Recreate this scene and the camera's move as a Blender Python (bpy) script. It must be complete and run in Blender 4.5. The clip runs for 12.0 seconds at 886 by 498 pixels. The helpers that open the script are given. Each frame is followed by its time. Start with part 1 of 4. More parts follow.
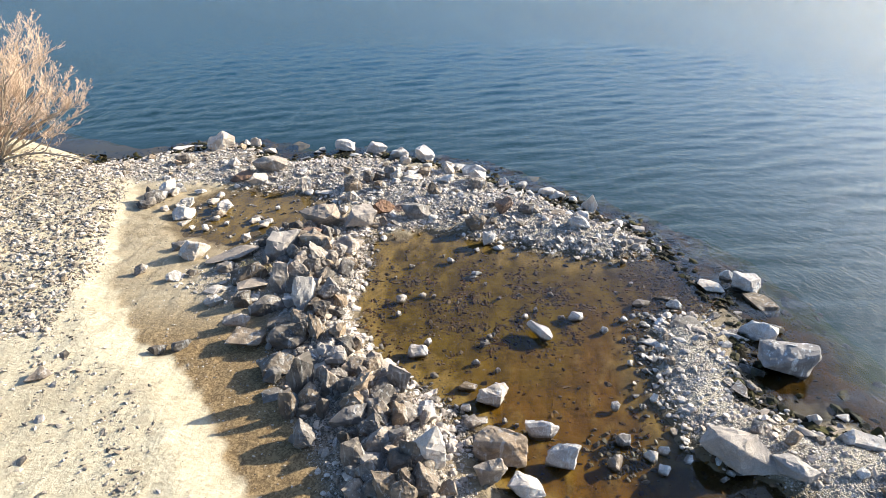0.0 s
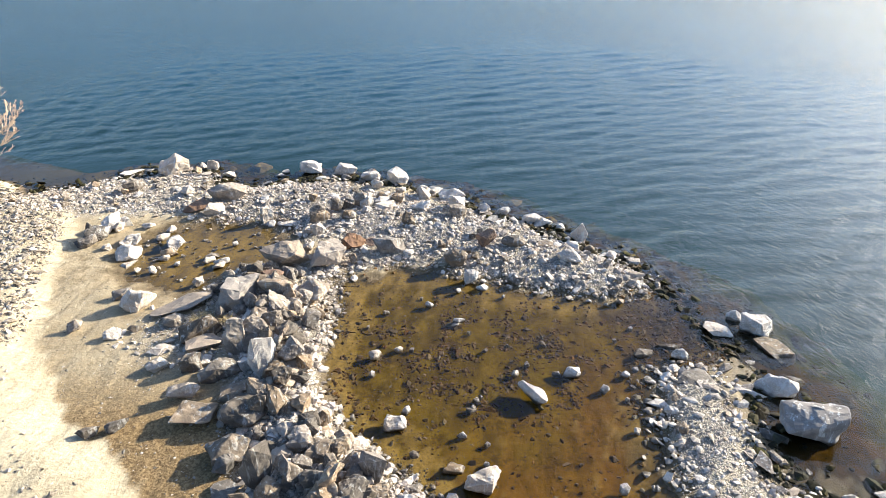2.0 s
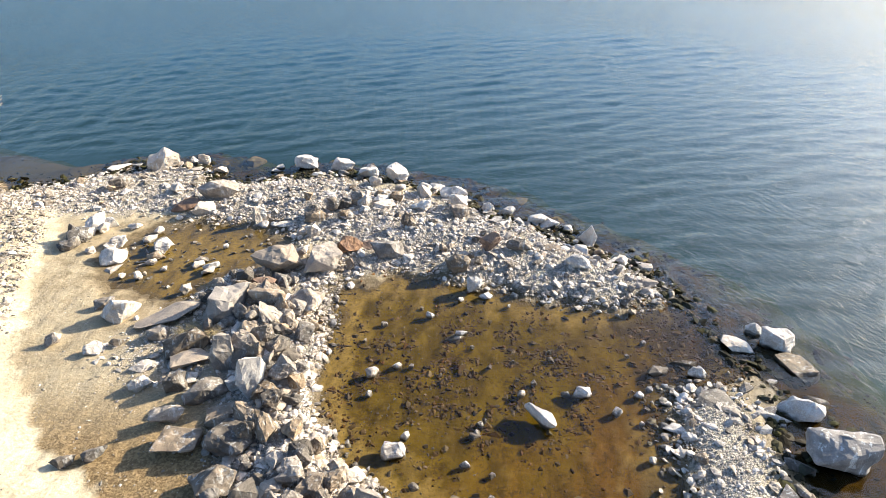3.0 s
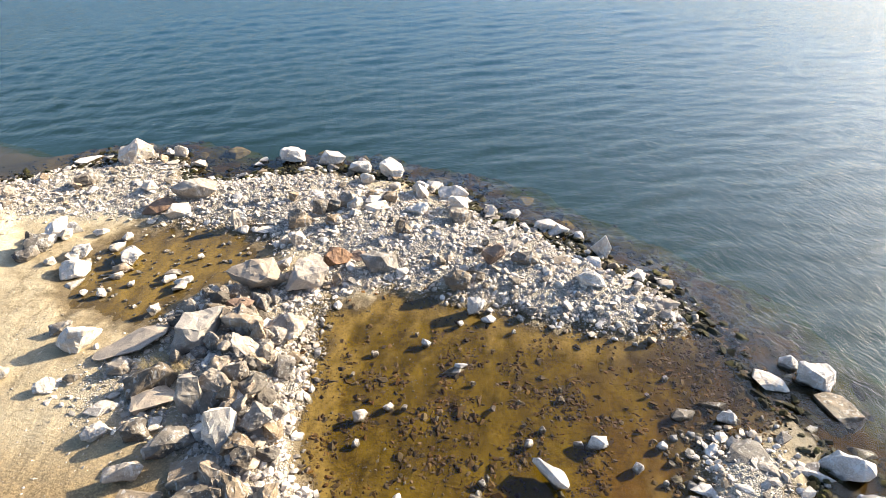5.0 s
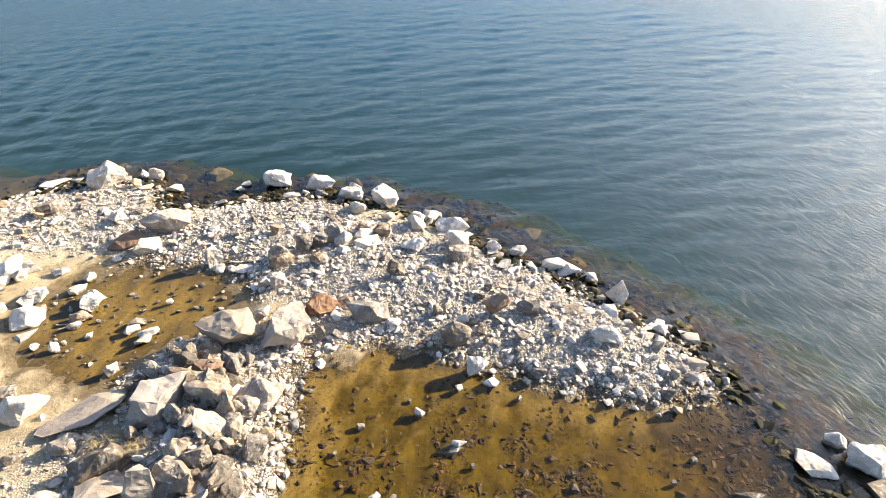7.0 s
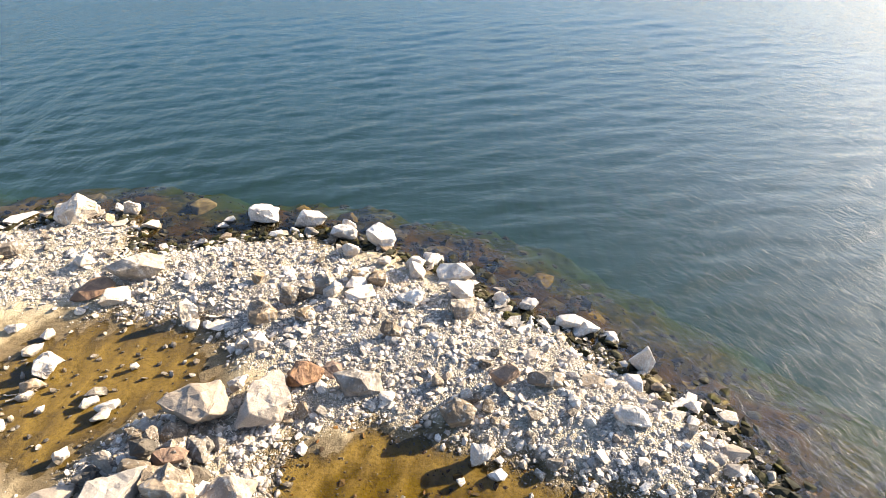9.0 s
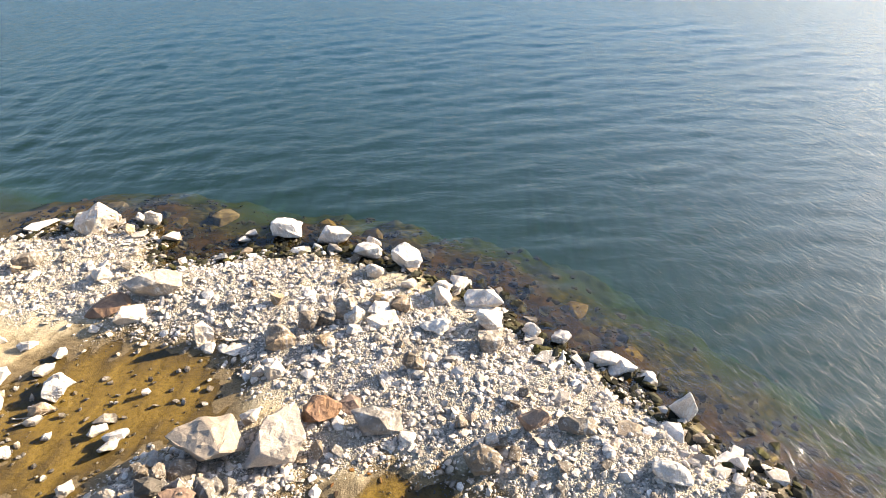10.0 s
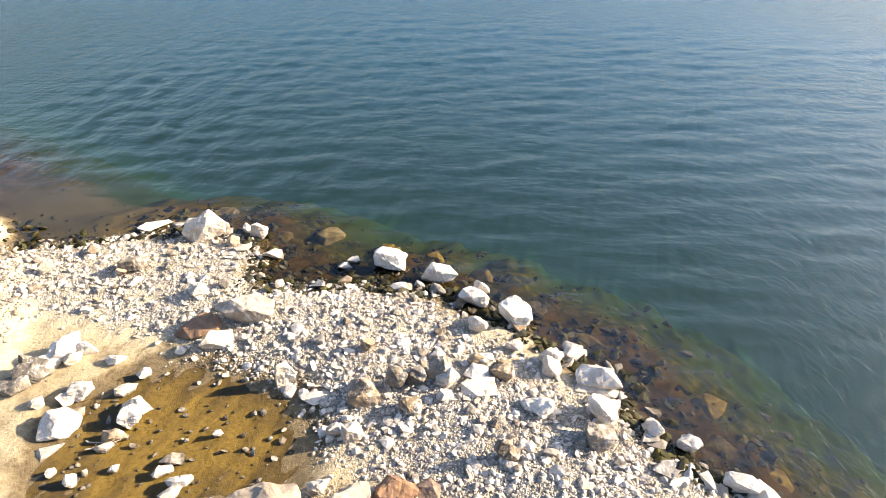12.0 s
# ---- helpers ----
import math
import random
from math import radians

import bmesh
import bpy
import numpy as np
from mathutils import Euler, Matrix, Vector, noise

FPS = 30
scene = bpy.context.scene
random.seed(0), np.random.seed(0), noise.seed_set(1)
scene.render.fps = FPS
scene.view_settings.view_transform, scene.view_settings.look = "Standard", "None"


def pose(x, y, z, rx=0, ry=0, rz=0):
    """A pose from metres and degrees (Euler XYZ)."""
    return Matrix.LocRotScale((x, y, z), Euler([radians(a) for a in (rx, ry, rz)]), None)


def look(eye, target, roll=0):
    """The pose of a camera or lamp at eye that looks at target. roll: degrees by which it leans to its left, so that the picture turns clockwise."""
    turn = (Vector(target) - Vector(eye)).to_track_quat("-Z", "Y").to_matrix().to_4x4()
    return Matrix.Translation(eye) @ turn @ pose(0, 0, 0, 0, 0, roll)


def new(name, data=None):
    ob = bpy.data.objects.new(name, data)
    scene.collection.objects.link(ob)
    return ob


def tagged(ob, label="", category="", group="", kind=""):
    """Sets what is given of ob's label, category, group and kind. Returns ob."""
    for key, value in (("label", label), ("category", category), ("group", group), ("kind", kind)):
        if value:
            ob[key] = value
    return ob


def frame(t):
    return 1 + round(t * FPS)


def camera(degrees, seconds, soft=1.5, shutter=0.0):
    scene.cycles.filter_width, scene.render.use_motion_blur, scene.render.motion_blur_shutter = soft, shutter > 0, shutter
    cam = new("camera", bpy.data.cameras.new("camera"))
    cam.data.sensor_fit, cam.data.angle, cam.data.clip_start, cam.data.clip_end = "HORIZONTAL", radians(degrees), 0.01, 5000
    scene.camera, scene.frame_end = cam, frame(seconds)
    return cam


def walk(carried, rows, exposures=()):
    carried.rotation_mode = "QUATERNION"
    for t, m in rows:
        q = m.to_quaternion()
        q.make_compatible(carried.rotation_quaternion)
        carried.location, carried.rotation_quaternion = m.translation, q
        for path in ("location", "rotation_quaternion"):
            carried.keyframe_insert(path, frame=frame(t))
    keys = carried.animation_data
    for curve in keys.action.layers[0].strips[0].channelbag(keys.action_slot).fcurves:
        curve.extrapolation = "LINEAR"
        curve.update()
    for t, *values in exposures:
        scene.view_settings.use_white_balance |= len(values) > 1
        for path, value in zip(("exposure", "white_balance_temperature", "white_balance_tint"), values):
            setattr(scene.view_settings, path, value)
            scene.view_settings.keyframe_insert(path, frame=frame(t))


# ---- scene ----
cam = camera(70.0, 12.0, soft=0.8)
PATH = [
    (0, (0.279, -0.877, 10.643), (0.23, 0.865, 9.661), -0.1),
    (0.5, (0.213, -0.249, 10.674), (0.2, 1.492, 9.69), -0.0),
    (1, (0.194, 0.377, 10.697), (0.204, 2.119, 9.714), -0.0),
    (1.5, (0.157, 1.023, 10.693), (0.191, 2.766, 9.712), 0.1),
    (2, (0.16, 1.68, 10.731), (0.19, 3.419, 9.743), 0.0),
    (2.5, (0.182, 2.35, 10.772), (0.208, 4.076, 9.762), 0.0),
    (3, (0.157, 2.996, 10.796), (0.184, 4.706, 9.759), 0.1),
    (5, (0.218, 5.42, 10.884), (0.248, 7.073, 9.758), 0.4),
    (5.5, (0.214, 6.011, 10.895), (0.247, 7.654, 9.754), 0.6),
    (6, (0.247, 6.618, 10.947), (0.279, 8.257, 9.801), 0.6),
    (6.5, (0.31, 7.241, 10.907), (0.338, 8.881, 9.763), 0.5),
    (7, (0.367, 7.869, 10.9), (0.392, 9.51, 9.756), 0.5),
    (9, (0.485, 10.373, 10.954), (0.493, 12.008, 9.802), 0.5),
    (9.5, (0.475, 10.975, 11.019), (0.448, 12.603, 9.858), 0.4),
    (10, (0.439, 11.573, 11.037), (0.361, 13.198, 9.874), 0.4),
    (10.5, (0.382, 12.154, 11.032), (0.242, 13.775, 9.869), 0.4),
    (11, (0.362, 12.775, 11.037), (0.145, 14.384, 9.871), 0.2),
    (11.5, (0.27, 13.38, 11.003), (-0.047, 14.973, 9.836), 0.0),
    (12, (0.189, 14.041, 11.007), (-0.248, 15.6, 9.832), -0.4),
]
walk(cam, [(t, look(eye, target, roll)) for t, eye, target, roll in PATH], [(0, 1.35, 6130, 9), (3, 1.58, 6450, 9), (6, 1.80, 6880, 10), (12, 1.94, 7250, 12)])

# ---- light: a low sun over the lake, ahead and to the right, and a clear sky ----
SUN_AZIMUTH, SUN_HEIGHT = 66.0, 23.0
world = bpy.data.worlds.new("world")
scene.world = world
world.use_nodes = True
sky = world.node_tree.nodes.new("ShaderNodeTexSky")
sky.sky_type, sky.sun_disc = "NISHITA", False
sky.sun_elevation, sky.sun_rotation = radians(SUN_HEIGHT), radians(SUN_AZIMUTH)
sky.air_density, sky.dust_density, sky.ozone_density = 1.1, 3.0, 5.0
world.node_tree.nodes["Background"].inputs["Strength"].default_value = 0.106
world.node_tree.links.new(sky.outputs[0], world.node_tree.nodes["Background"].inputs["Color"])
sun = new("sun", bpy.data.lights.new("sun", "SUN"))
sun.data.energy, sun.data.angle, sun.data.color = 4.9, radians(0.53), (1.0, 0.89, 0.70)
toward = Vector((math.sin(radians(SUN_AZIMUTH)) * math.cos(radians(SUN_HEIGHT)), math.cos(radians(SUN_AZIMUTH)) * math.cos(radians(SUN_HEIGHT)), math.sin(radians(SUN_HEIGHT))))
sun.matrix_world = look(toward * 60, (0, 0, 0))


# ---- materials ----
class Nodes:
    """A short hand for node trees."""

    def __init__(self, name):
        self.mat = bpy.data.materials.new(name)
        self.mat.use_nodes = True
        self.tree = self.mat.node_tree
        self.shader = self.tree.nodes["Principled BSDF"]
        self.out = self.tree.nodes["Material Output"]

    def add(self, kind, **settings):
        node = self.tree.nodes.new("ShaderNode" + kind)
        for key, value in settings.items():
            setattr(node, key, value)
        return node

    def put(self, value, socket):
        if hasattr(value, "is_output"):
            self.tree.links.new(value, socket)
        else:
            socket.default_value = value

    def coords(self, kind="Object", scale=(1, 1, 1), turn=0.0):
        spin, mapping = self.add("Mapping"), self.add("Mapping")
        self.put(self.add("TexCoord").outputs[kind], spin.inputs["Vector"])
        spin.inputs["Rotation"].default_value = (0, 0, radians(turn))
        self.put(spin.outputs[0], mapping.inputs["Vector"])
        mapping.inputs["Scale"].default_value = scale
        return mapping.outputs[0]

    def noise(self, at, scale, detail=5.0, rough=0.6, warp=0.0):
        node = self.add("TexNoise")
        self.put(at, node.inputs["Vector"])
        node.inputs["Scale"].default_value, node.inputs["Detail"].default_value = scale, detail
        node.inputs["Roughness"].default_value, node.inputs["Distortion"].default_value = rough, warp
        return node.outputs["Fac"]

    def cells(self, at, scale, feature="F1"):
        node = self.add("TexVoronoi", feature=feature)
        self.put(at, node.inputs["Vector"])
        node.inputs["Scale"].default_value = scale
        return node.outputs["Distance"]

    def ramp(self, value, low, high, a=0.0, b=1.0):
        node = self.add("MapRange", interpolation_type="SMOOTHSTEP")
        self.put(value, node.inputs["Value"])
        for key, v in (("From Min", low), ("From Max", high), ("To Min", a), ("To Max", b)):
            node.inputs[key].default_value = v
        return node.outputs[0]

    def mix(self, factor, a, b, blend="MIX"):
        node = self.add("Mix", data_type="RGBA", blend_type=blend)
        self.put(factor, node.inputs[0])
        self.put(a if hasattr(a, "is_output") else (*a, 1), node.inputs[6])
        self.put(b if hasattr(b, "is_output") else (*b, 1), node.inputs[7])
        return node.outputs[2]

    def sums(self, op, a, b=0.0):
        node = self.add("Math", operation=op)
        self.put(a, node.inputs[0]), self.put(b, node.inputs[1])
        return node.outputs[0]

    def split(self, vector):
        node = self.add("SeparateXYZ")
        self.put(vector, node.inputs[0])
        return node.outputs

    def bump(self, height, strength, distance=0.02, before=None):
        node = self.add("Bump")
        self.put(height, node.inputs["Height"]), self.put(strength, node.inputs["Strength"])
        node.inputs["Distance"].default_value = distance
        if before is not None:
            self.put(before, node.inputs["Normal"])
        return node.outputs[0]

    def done(self, color, rough, normal=None, specular=0.4):
        self.put(color, self.shader.inputs["Base Color"]), self.put(rough, self.shader.inputs["Roughness"])
        self.put(specular, self.shader.inputs["Specular IOR Level"])
        if normal is not None:
            self.put(normal, self.shader.inputs["Normal"])
        return self.mat


def stone(name, pale, dark, stain, islands=False, streaks=0.0, wet=False, spread=0.35):
    """Broken rock: mottled grain, darker veins, stains; lichen-free. islands: colour varies stone by stone in one mesh."""
    n = Nodes(name)
    at = n.coords("Object")
    if islands:
        chance = n.add("NewGeometry").outputs["Random Per Island"]
    else:
        chance = n.add("ObjectInfo").outputs["Random"]
    coarse, fine = n.noise(at, 2.6, 6, 0.62, 0.4), n.noise(at, 34.0, 4, 0.7)
    col = n.mix(n.ramp(coarse, 0.36, 0.66), dark, pale)
    col = n.mix(n.ramp(n.noise(at, 1.3, 3, 0.5, 0.8), 0.50, 0.70, 0, 0.75), col, stain)
    col = n.mix(n.ramp(fine, 0.35, 0.7, 0.3, 0.0), col, (0.07, 0.065, 0.06))
    tone = n.add("HueSaturation")
    n.put(col, tone.inputs["Color"])
    n.put(n.ramp(chance, 0, 1, 1 - spread, 1 + 0.6 * spread), tone.inputs["Value"])
    n.put(n.ramp(n.sums("FRACT", n.sums("MULTIPLY", chance, 7.31)), 0, 1, 0.6, 1.12), tone.inputs["Saturation"])
    col = tone.outputs[0]
    if streaks:
        runs = n.noise(n.coords("Object", (9, 9, 1.1)), 1.0, 4, 0.6, 0.3)
        col = n.mix(n.ramp(runs, 0.56, 0.66, 0, streaks), col, (0.52, 0.52, 0.50))
    # a dark wet foot where the stone stands in water
    level = n.split(n.add("NewGeometry").outputs["Position"])[2]
    damp = 0.0 if wet else n.ramp(n.sums("ADD", level, n.ramp(coarse, 0.3, 0.7, -0.03, 0.03)), 0.015, 0.075, 1, 0)
    if not wet:
        col = n.mix(damp, col, n.mix(0.72, col, (0.035, 0.024, 0.012)))
    height = n.sums("ADD", n.sums("MULTIPLY", coarse, 1.4), n.sums("MULTIPLY", fine, 0.35))
    cracks = n.ramp(n.noise(n.coords("Object", (1, 1, 2.2)), 2.2, 3, 0.5, 2.5), 0.49, 0.51, -0.12, 0)
    normal = n.bump(n.sums("ADD", height, cracks), 0.55, 0.05)
    return n.done(col, 0.8 if wet else n.ramp(damp, 0, 1, 0.82, 0.35), normal, 0.06 if wet else 0.3)


STONES = {
    "GREY": stone("grey_rock", (0.275, 0.215, 0.158), (0.125, 0.098, 0.073), (0.215, 0.150, 0.093), streaks=0.4),
    "WHITE": stone("whitewashed_rock", (0.68, 0.59, 0.50), (0.47, 0.40, 0.33), (0.56, 0.455, 0.35), streaks=0.85, spread=0.2),
    "TAN": stone("tan_rock", (0.365, 0.278, 0.190), (0.210, 0.153, 0.103), (0.320, 0.210, 0.118), streaks=0.4),
    "PALE": stone("pale_rock", (0.417, 0.341, 0.266), (0.321, 0.262, 0.210), (0.369, 0.277, 0.191), spread=0.15),
    "RUSTY": stone("rusty_rock", (0.273, 0.156, 0.089), (0.137, 0.078, 0.051), (0.321, 0.191, 0.102), spread=0.2),
    "DARK": stone("dark_rock", (0.148, 0.121, 0.097), (0.075, 0.063, 0.049), (0.119, 0.090, 0.062)),
    "STREAKED": stone("streaked_rock", (0.331, 0.284, 0.246), (0.191, 0.164, 0.144), (0.260, 0.213, 0.174), streaks=0.9, spread=0.1),
}
SHINGLE = stone("pale_shingle", (0.68, 0.585, 0.49), (0.38, 0.325, 0.27), (0.529, 0.414, 0.308), islands=True, spread=0.35)
BEACH = stone("beach_gravel", (0.53, 0.445, 0.345), (0.26, 0.21, 0.158), (0.44, 0.34, 0.235), islands=True, spread=0.6)
SUNKEN = stone("sunken_stone", (0.195, 0.108, 0.034), (0.080, 0.042, 0.014), (0.15, 0.062, 0.018), islands=True, wet=True, spread=0.6)

CLODS = stone("weedy_clods", (0.165, 0.100, 0.025), (0.080, 0.046, 0.012), (0.145, 0.068, 0.015), islands=True, wet=True, spread=0.35)
GOLDEN = stone("algae_gilded_stone", (0.26, 0.185, 0.035), (0.10, 0.068, 0.014), (0.17, 0.10, 0.02), wet=True, spread=0.4)
WEEDED = stone("weeded_stone", (0.050, 0.046, 0.011), (0.016, 0.015, 0.005), (0.042, 0.026, 0.008), islands=True, wet=True, spread=0.6)


def soil():
    """Sand and silt: dry and pale above the water, dark where damp, olive under the pond. Deep lake bed: the water's
    scattered light painted in, dark green to blue.
    """
    n = Nodes("sand_silt_painted_depth")
    place = n.add("NewGeometry").outputs["Position"]
    x, y, z = n.split(place)
    at = n.coords("Object")
    patch, grain, speck = n.noise(at, 0.55, 5, 0.6, 0.5), n.noise(at, 9.0, 6, 0.7), n.noise(at, 60.0, 3, 0.7)
    dry = n.mix(n.ramp(patch, 0.38, 0.62), (0.42, 0.355, 0.24), (0.50, 0.435, 0.305))
    dry = n.mix(n.ramp(grain, 0.42, 0.68, 0, 0.6), dry, (0.26, 0.21, 0.135))
    damp = n.mix(n.ramp(grain, 0.4, 0.65), (0.143, 0.103, 0.053), (0.093, 0.066, 0.032))
    level = n.sums("ADD", z, n.ramp(n.noise(at, 1.6, 5, 0.65), 0.3, 0.7, -0.05, 0.05))
    gravelly = n.add("Attribute", attribute_name="gravelly").outputs["Fac"]
    gritty = n.add("Attribute", attribute_name="gritty").outputs["Fac"]
    chips = n.add("TexVoronoi")
    n.put(at, chips.inputs["Vector"])
    chips.inputs["Scale"].default_value = 26.0
    shade = n.split(chips.outputs["Color"])[0]
    bed = n.mix(n.ramp(shade, 0.1, 0.9), (0.156, 0.146, 0.129), (0.392, 0.363, 0.321))
    grit = n.mix(n.ramp(n.sums("ADD", shade, n.ramp(grain, 0.3, 0.7, -0.4, 0.4)), 0.2, 0.9), (0.140, 0.092, 0.042), (0.270, 0.185, 0.090))
    dry = n.mix(gritty, dry, grit)
    dry = n.mix(gravelly, dry, bed)
    col = n.mix(n.ramp(level, 0.04, 0.15), damp, dry)
    col = n.mix(n.ramp(speck, 0.62, 0.75, 0, 0.4), col, (0.10, 0.08, 0.05))
    silt = n.mix(n.ramp(n.noise(at, 1.1, 6, 0.65, 0.6), 0.42, 0.60), (0.175, 0.118, 0.008), (0.115, 0.077, 0.006))
    silt = n.mix(n.sums("MULTIPLY", n.ramp(n.sums("ADD", n.sums("SUBTRACT", x, y), n.ramp(patch, 0.3, 0.7, -1.5, 1.5)), -12.5, -7.0), 0.75), silt, (0.185, 0.090, 0.010))
    clumps = n.sums("ADD", n.noise(at, 6.5, 6, 0.75, 1.2), n.ramp(n.noise(at, 0.9, 4, 0.6), 0.3, 0.7, -0.09, 0.09))
    silt = n.mix(n.ramp(clumps, 0.53, 0.61, 0, 0.7), silt, (0.055, 0.033, 0.009))
    silt = n.mix(n.ramp(z, -0.095, -0.045, 0, 0.85), silt, (0.33, 0.235, 0.080))
    silt = n.mix(n.ramp(n.noise(at, 14.0, 5, 0.7), 0.45, 0.68, 0, 0.55), silt, (0.085, 0.056, 0.010))
    murk = n.ramp(n.sums("ADD", x, n.ramp(patch, 0.3, 0.7, -1.5, 1.5)), 3.8, 7.0, 0, 0.8)
    silt = n.mix(murk, silt, (0.045, 0.034, 0.018))
    silt = n.mix(n.ramp(x, -15.5, -12.0, 1, 0), silt, (0.070, 0.060, 0.036))
    col = n.mix(n.ramp(z, -0.05, 0.01, 1, 0), col, silt)
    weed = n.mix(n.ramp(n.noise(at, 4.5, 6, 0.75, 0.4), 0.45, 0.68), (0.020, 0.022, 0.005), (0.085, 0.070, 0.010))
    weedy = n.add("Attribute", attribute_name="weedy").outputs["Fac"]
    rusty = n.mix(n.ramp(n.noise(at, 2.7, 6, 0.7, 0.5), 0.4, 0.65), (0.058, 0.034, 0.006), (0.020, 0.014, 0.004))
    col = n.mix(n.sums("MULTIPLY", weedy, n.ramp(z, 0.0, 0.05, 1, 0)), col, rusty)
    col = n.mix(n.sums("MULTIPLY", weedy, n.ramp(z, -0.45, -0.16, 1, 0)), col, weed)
    # deep water's scattered light, put into the bed colour: olive, green, then blue
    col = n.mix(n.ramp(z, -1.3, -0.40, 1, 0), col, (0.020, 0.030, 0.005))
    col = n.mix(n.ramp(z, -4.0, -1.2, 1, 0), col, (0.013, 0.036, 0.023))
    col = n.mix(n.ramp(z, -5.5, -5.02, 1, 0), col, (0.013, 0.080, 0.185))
    ridges = n.add("TexWave", wave_type="BANDS", bands_direction="DIAGONAL")
    n.put(at, ridges.inputs["Vector"])
    ridges.inputs["Scale"].default_value, ridges.inputs["Distortion"].default_value, ridges.inputs["Detail"].default_value = 11.0, 4.0, 2.0
    low = n.ramp(z, -0.02, 0.03, 0.06, 0)
    height = n.sums("ADD", n.sums("ADD", grain, n.sums("ADD", n.sums("MULTIPLY", speck, 0.3), n.sums("MULTIPLY", n.sums("MULTIPLY", chips.outputs["Distance"], -2.0), gravelly))), n.sums("MULTIPLY", n.sums("MULTIPLY", ridges.outputs["Fac"], low), n.ramp(patch, 0.4, 0.6)))
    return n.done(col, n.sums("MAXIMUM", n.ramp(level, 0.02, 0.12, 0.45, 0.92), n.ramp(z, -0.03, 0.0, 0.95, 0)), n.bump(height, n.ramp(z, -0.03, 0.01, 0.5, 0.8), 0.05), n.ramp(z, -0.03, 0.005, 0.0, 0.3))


def lake_water():
    """Clear water: what lies below shows through, and the sky mirrors in its ripples, which die out in the sheltered pool."""
    n = Nodes("lake_water")
    x, y, z = n.split(n.add("NewGeometry").outputs["Position"])
    over = n.ramp(n.sums("ADD", n.sums("MULTIPLY", x, 0.7), n.sums("MULTIPLY", y, 0.714)), 15.0, 19.5)
    over = n.sums("MAXIMUM", over, n.sums("MAXIMUM", n.ramp(x, 7.8, 13.0), n.ramp(y, 26.0, 32.0)))
    # two wave trains: one rolls in from the open lake, the other bends round the sandy hook; small chop rides on both
    west = n.ramp(x, -14.0, 4.0, 1.0, 0.15)
    inward = n.noise(n.coords("Object", (0.9, 3.0, 1), -14), 1.0, 3, 0.6, 0.5)
    bent = n.noise(n.coords("Object", (2.4, 0.5, 1), 12), 1.0, 3, 0.6, 0.5)
    chop = n.noise(n.coords("Object", (8.0, 9.5, 1), 35), 1.0, 4, 0.65, 0.8)
    crossed = n.noise(n.coords("Object", (4.6, 2.4, 1), -35), 1.0, 3, 0.6, 0.8)
    broad = n.noise(n.coords("Object", (0.05, 0.09, 1), 30), 1.0, 3, 0.5)
    height = n.sums("ADD", n.sums("ADD", n.sums("MULTIPLY", inward, 0.9), n.sums("MULTIPLY", n.sums("MULTIPLY", bent, west), 1.3)), n.sums("ADD", n.sums("MULTIPLY", chop, 0.20), n.sums("MULTIPLY", crossed, 0.7)))
    far = n.ramp(n.sums("MAXIMUM", y, n.sums("ABSOLUTE", x)), 30.0, 46.0, 1.0, 1.3)
    over = n.sums("MULTIPLY", over, far)
    force = n.sums("ADD", n.sums("MULTIPLY", over, n.ramp(broad, 0.3, 0.7, 0.75, 1.0)), 0.008)
    normal = n.bump(height, force, 0.042)
    gloss = n.add("BsdfGlossy")
    n.put(n.ramp(over, 0, 1, 0.05, 0.10), gloss.inputs["Roughness"])
    gloss.inputs["Color"].default_value = (1.0, 1.0, 1.0, 1)
    n.put(normal, gloss.inputs["Normal"])
    clear = n.add("BsdfTransparent")
    clear.inputs["Color"].default_value = (0.62, 0.60, 0.50, 1)
    edge = n.add("Fresnel")
    n.put(n.ramp(over, 0, 1, 1.34, 1.55), edge.inputs["IOR"])
    n.put(normal, edge.inputs["Normal"])
    both = n.add("MixShader")
    n.put(edge.outputs[0], both.inputs[0]), n.put(clear.outputs[0], both.inputs[1]), n.put(gloss.outputs[0], both.inputs[2])
    n.put(both.outputs[0], n.out.inputs["Surface"])
    n.tree.nodes.remove(n.shader)
    n.mat.use_transparent_shadow = True
    return n.mat


def bark(name, pale, dark):
    n = Nodes(name)
    at = n.coords("Object", (1, 1, 0.25))
    grain = n.noise(at, 22.0, 5, 0.65)
    return n.done(n.mix(n.ramp(grain, 0.35, 0.65), dark, pale), 0.85, n.bump(grain, 0.5, 0.02), 0.2)


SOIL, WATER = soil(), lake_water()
STRAW = bark("dry_straw", (0.42, 0.34, 0.19), (0.28, 0.22, 0.12))
BARK, TWIGS = bark("pale_bark", (0.46, 0.39, 0.30), (0.28, 0.22, 0.17)), bark("reddish_twigs", (0.58, 0.44, 0.32), (0.42, 0.30, 0.21))


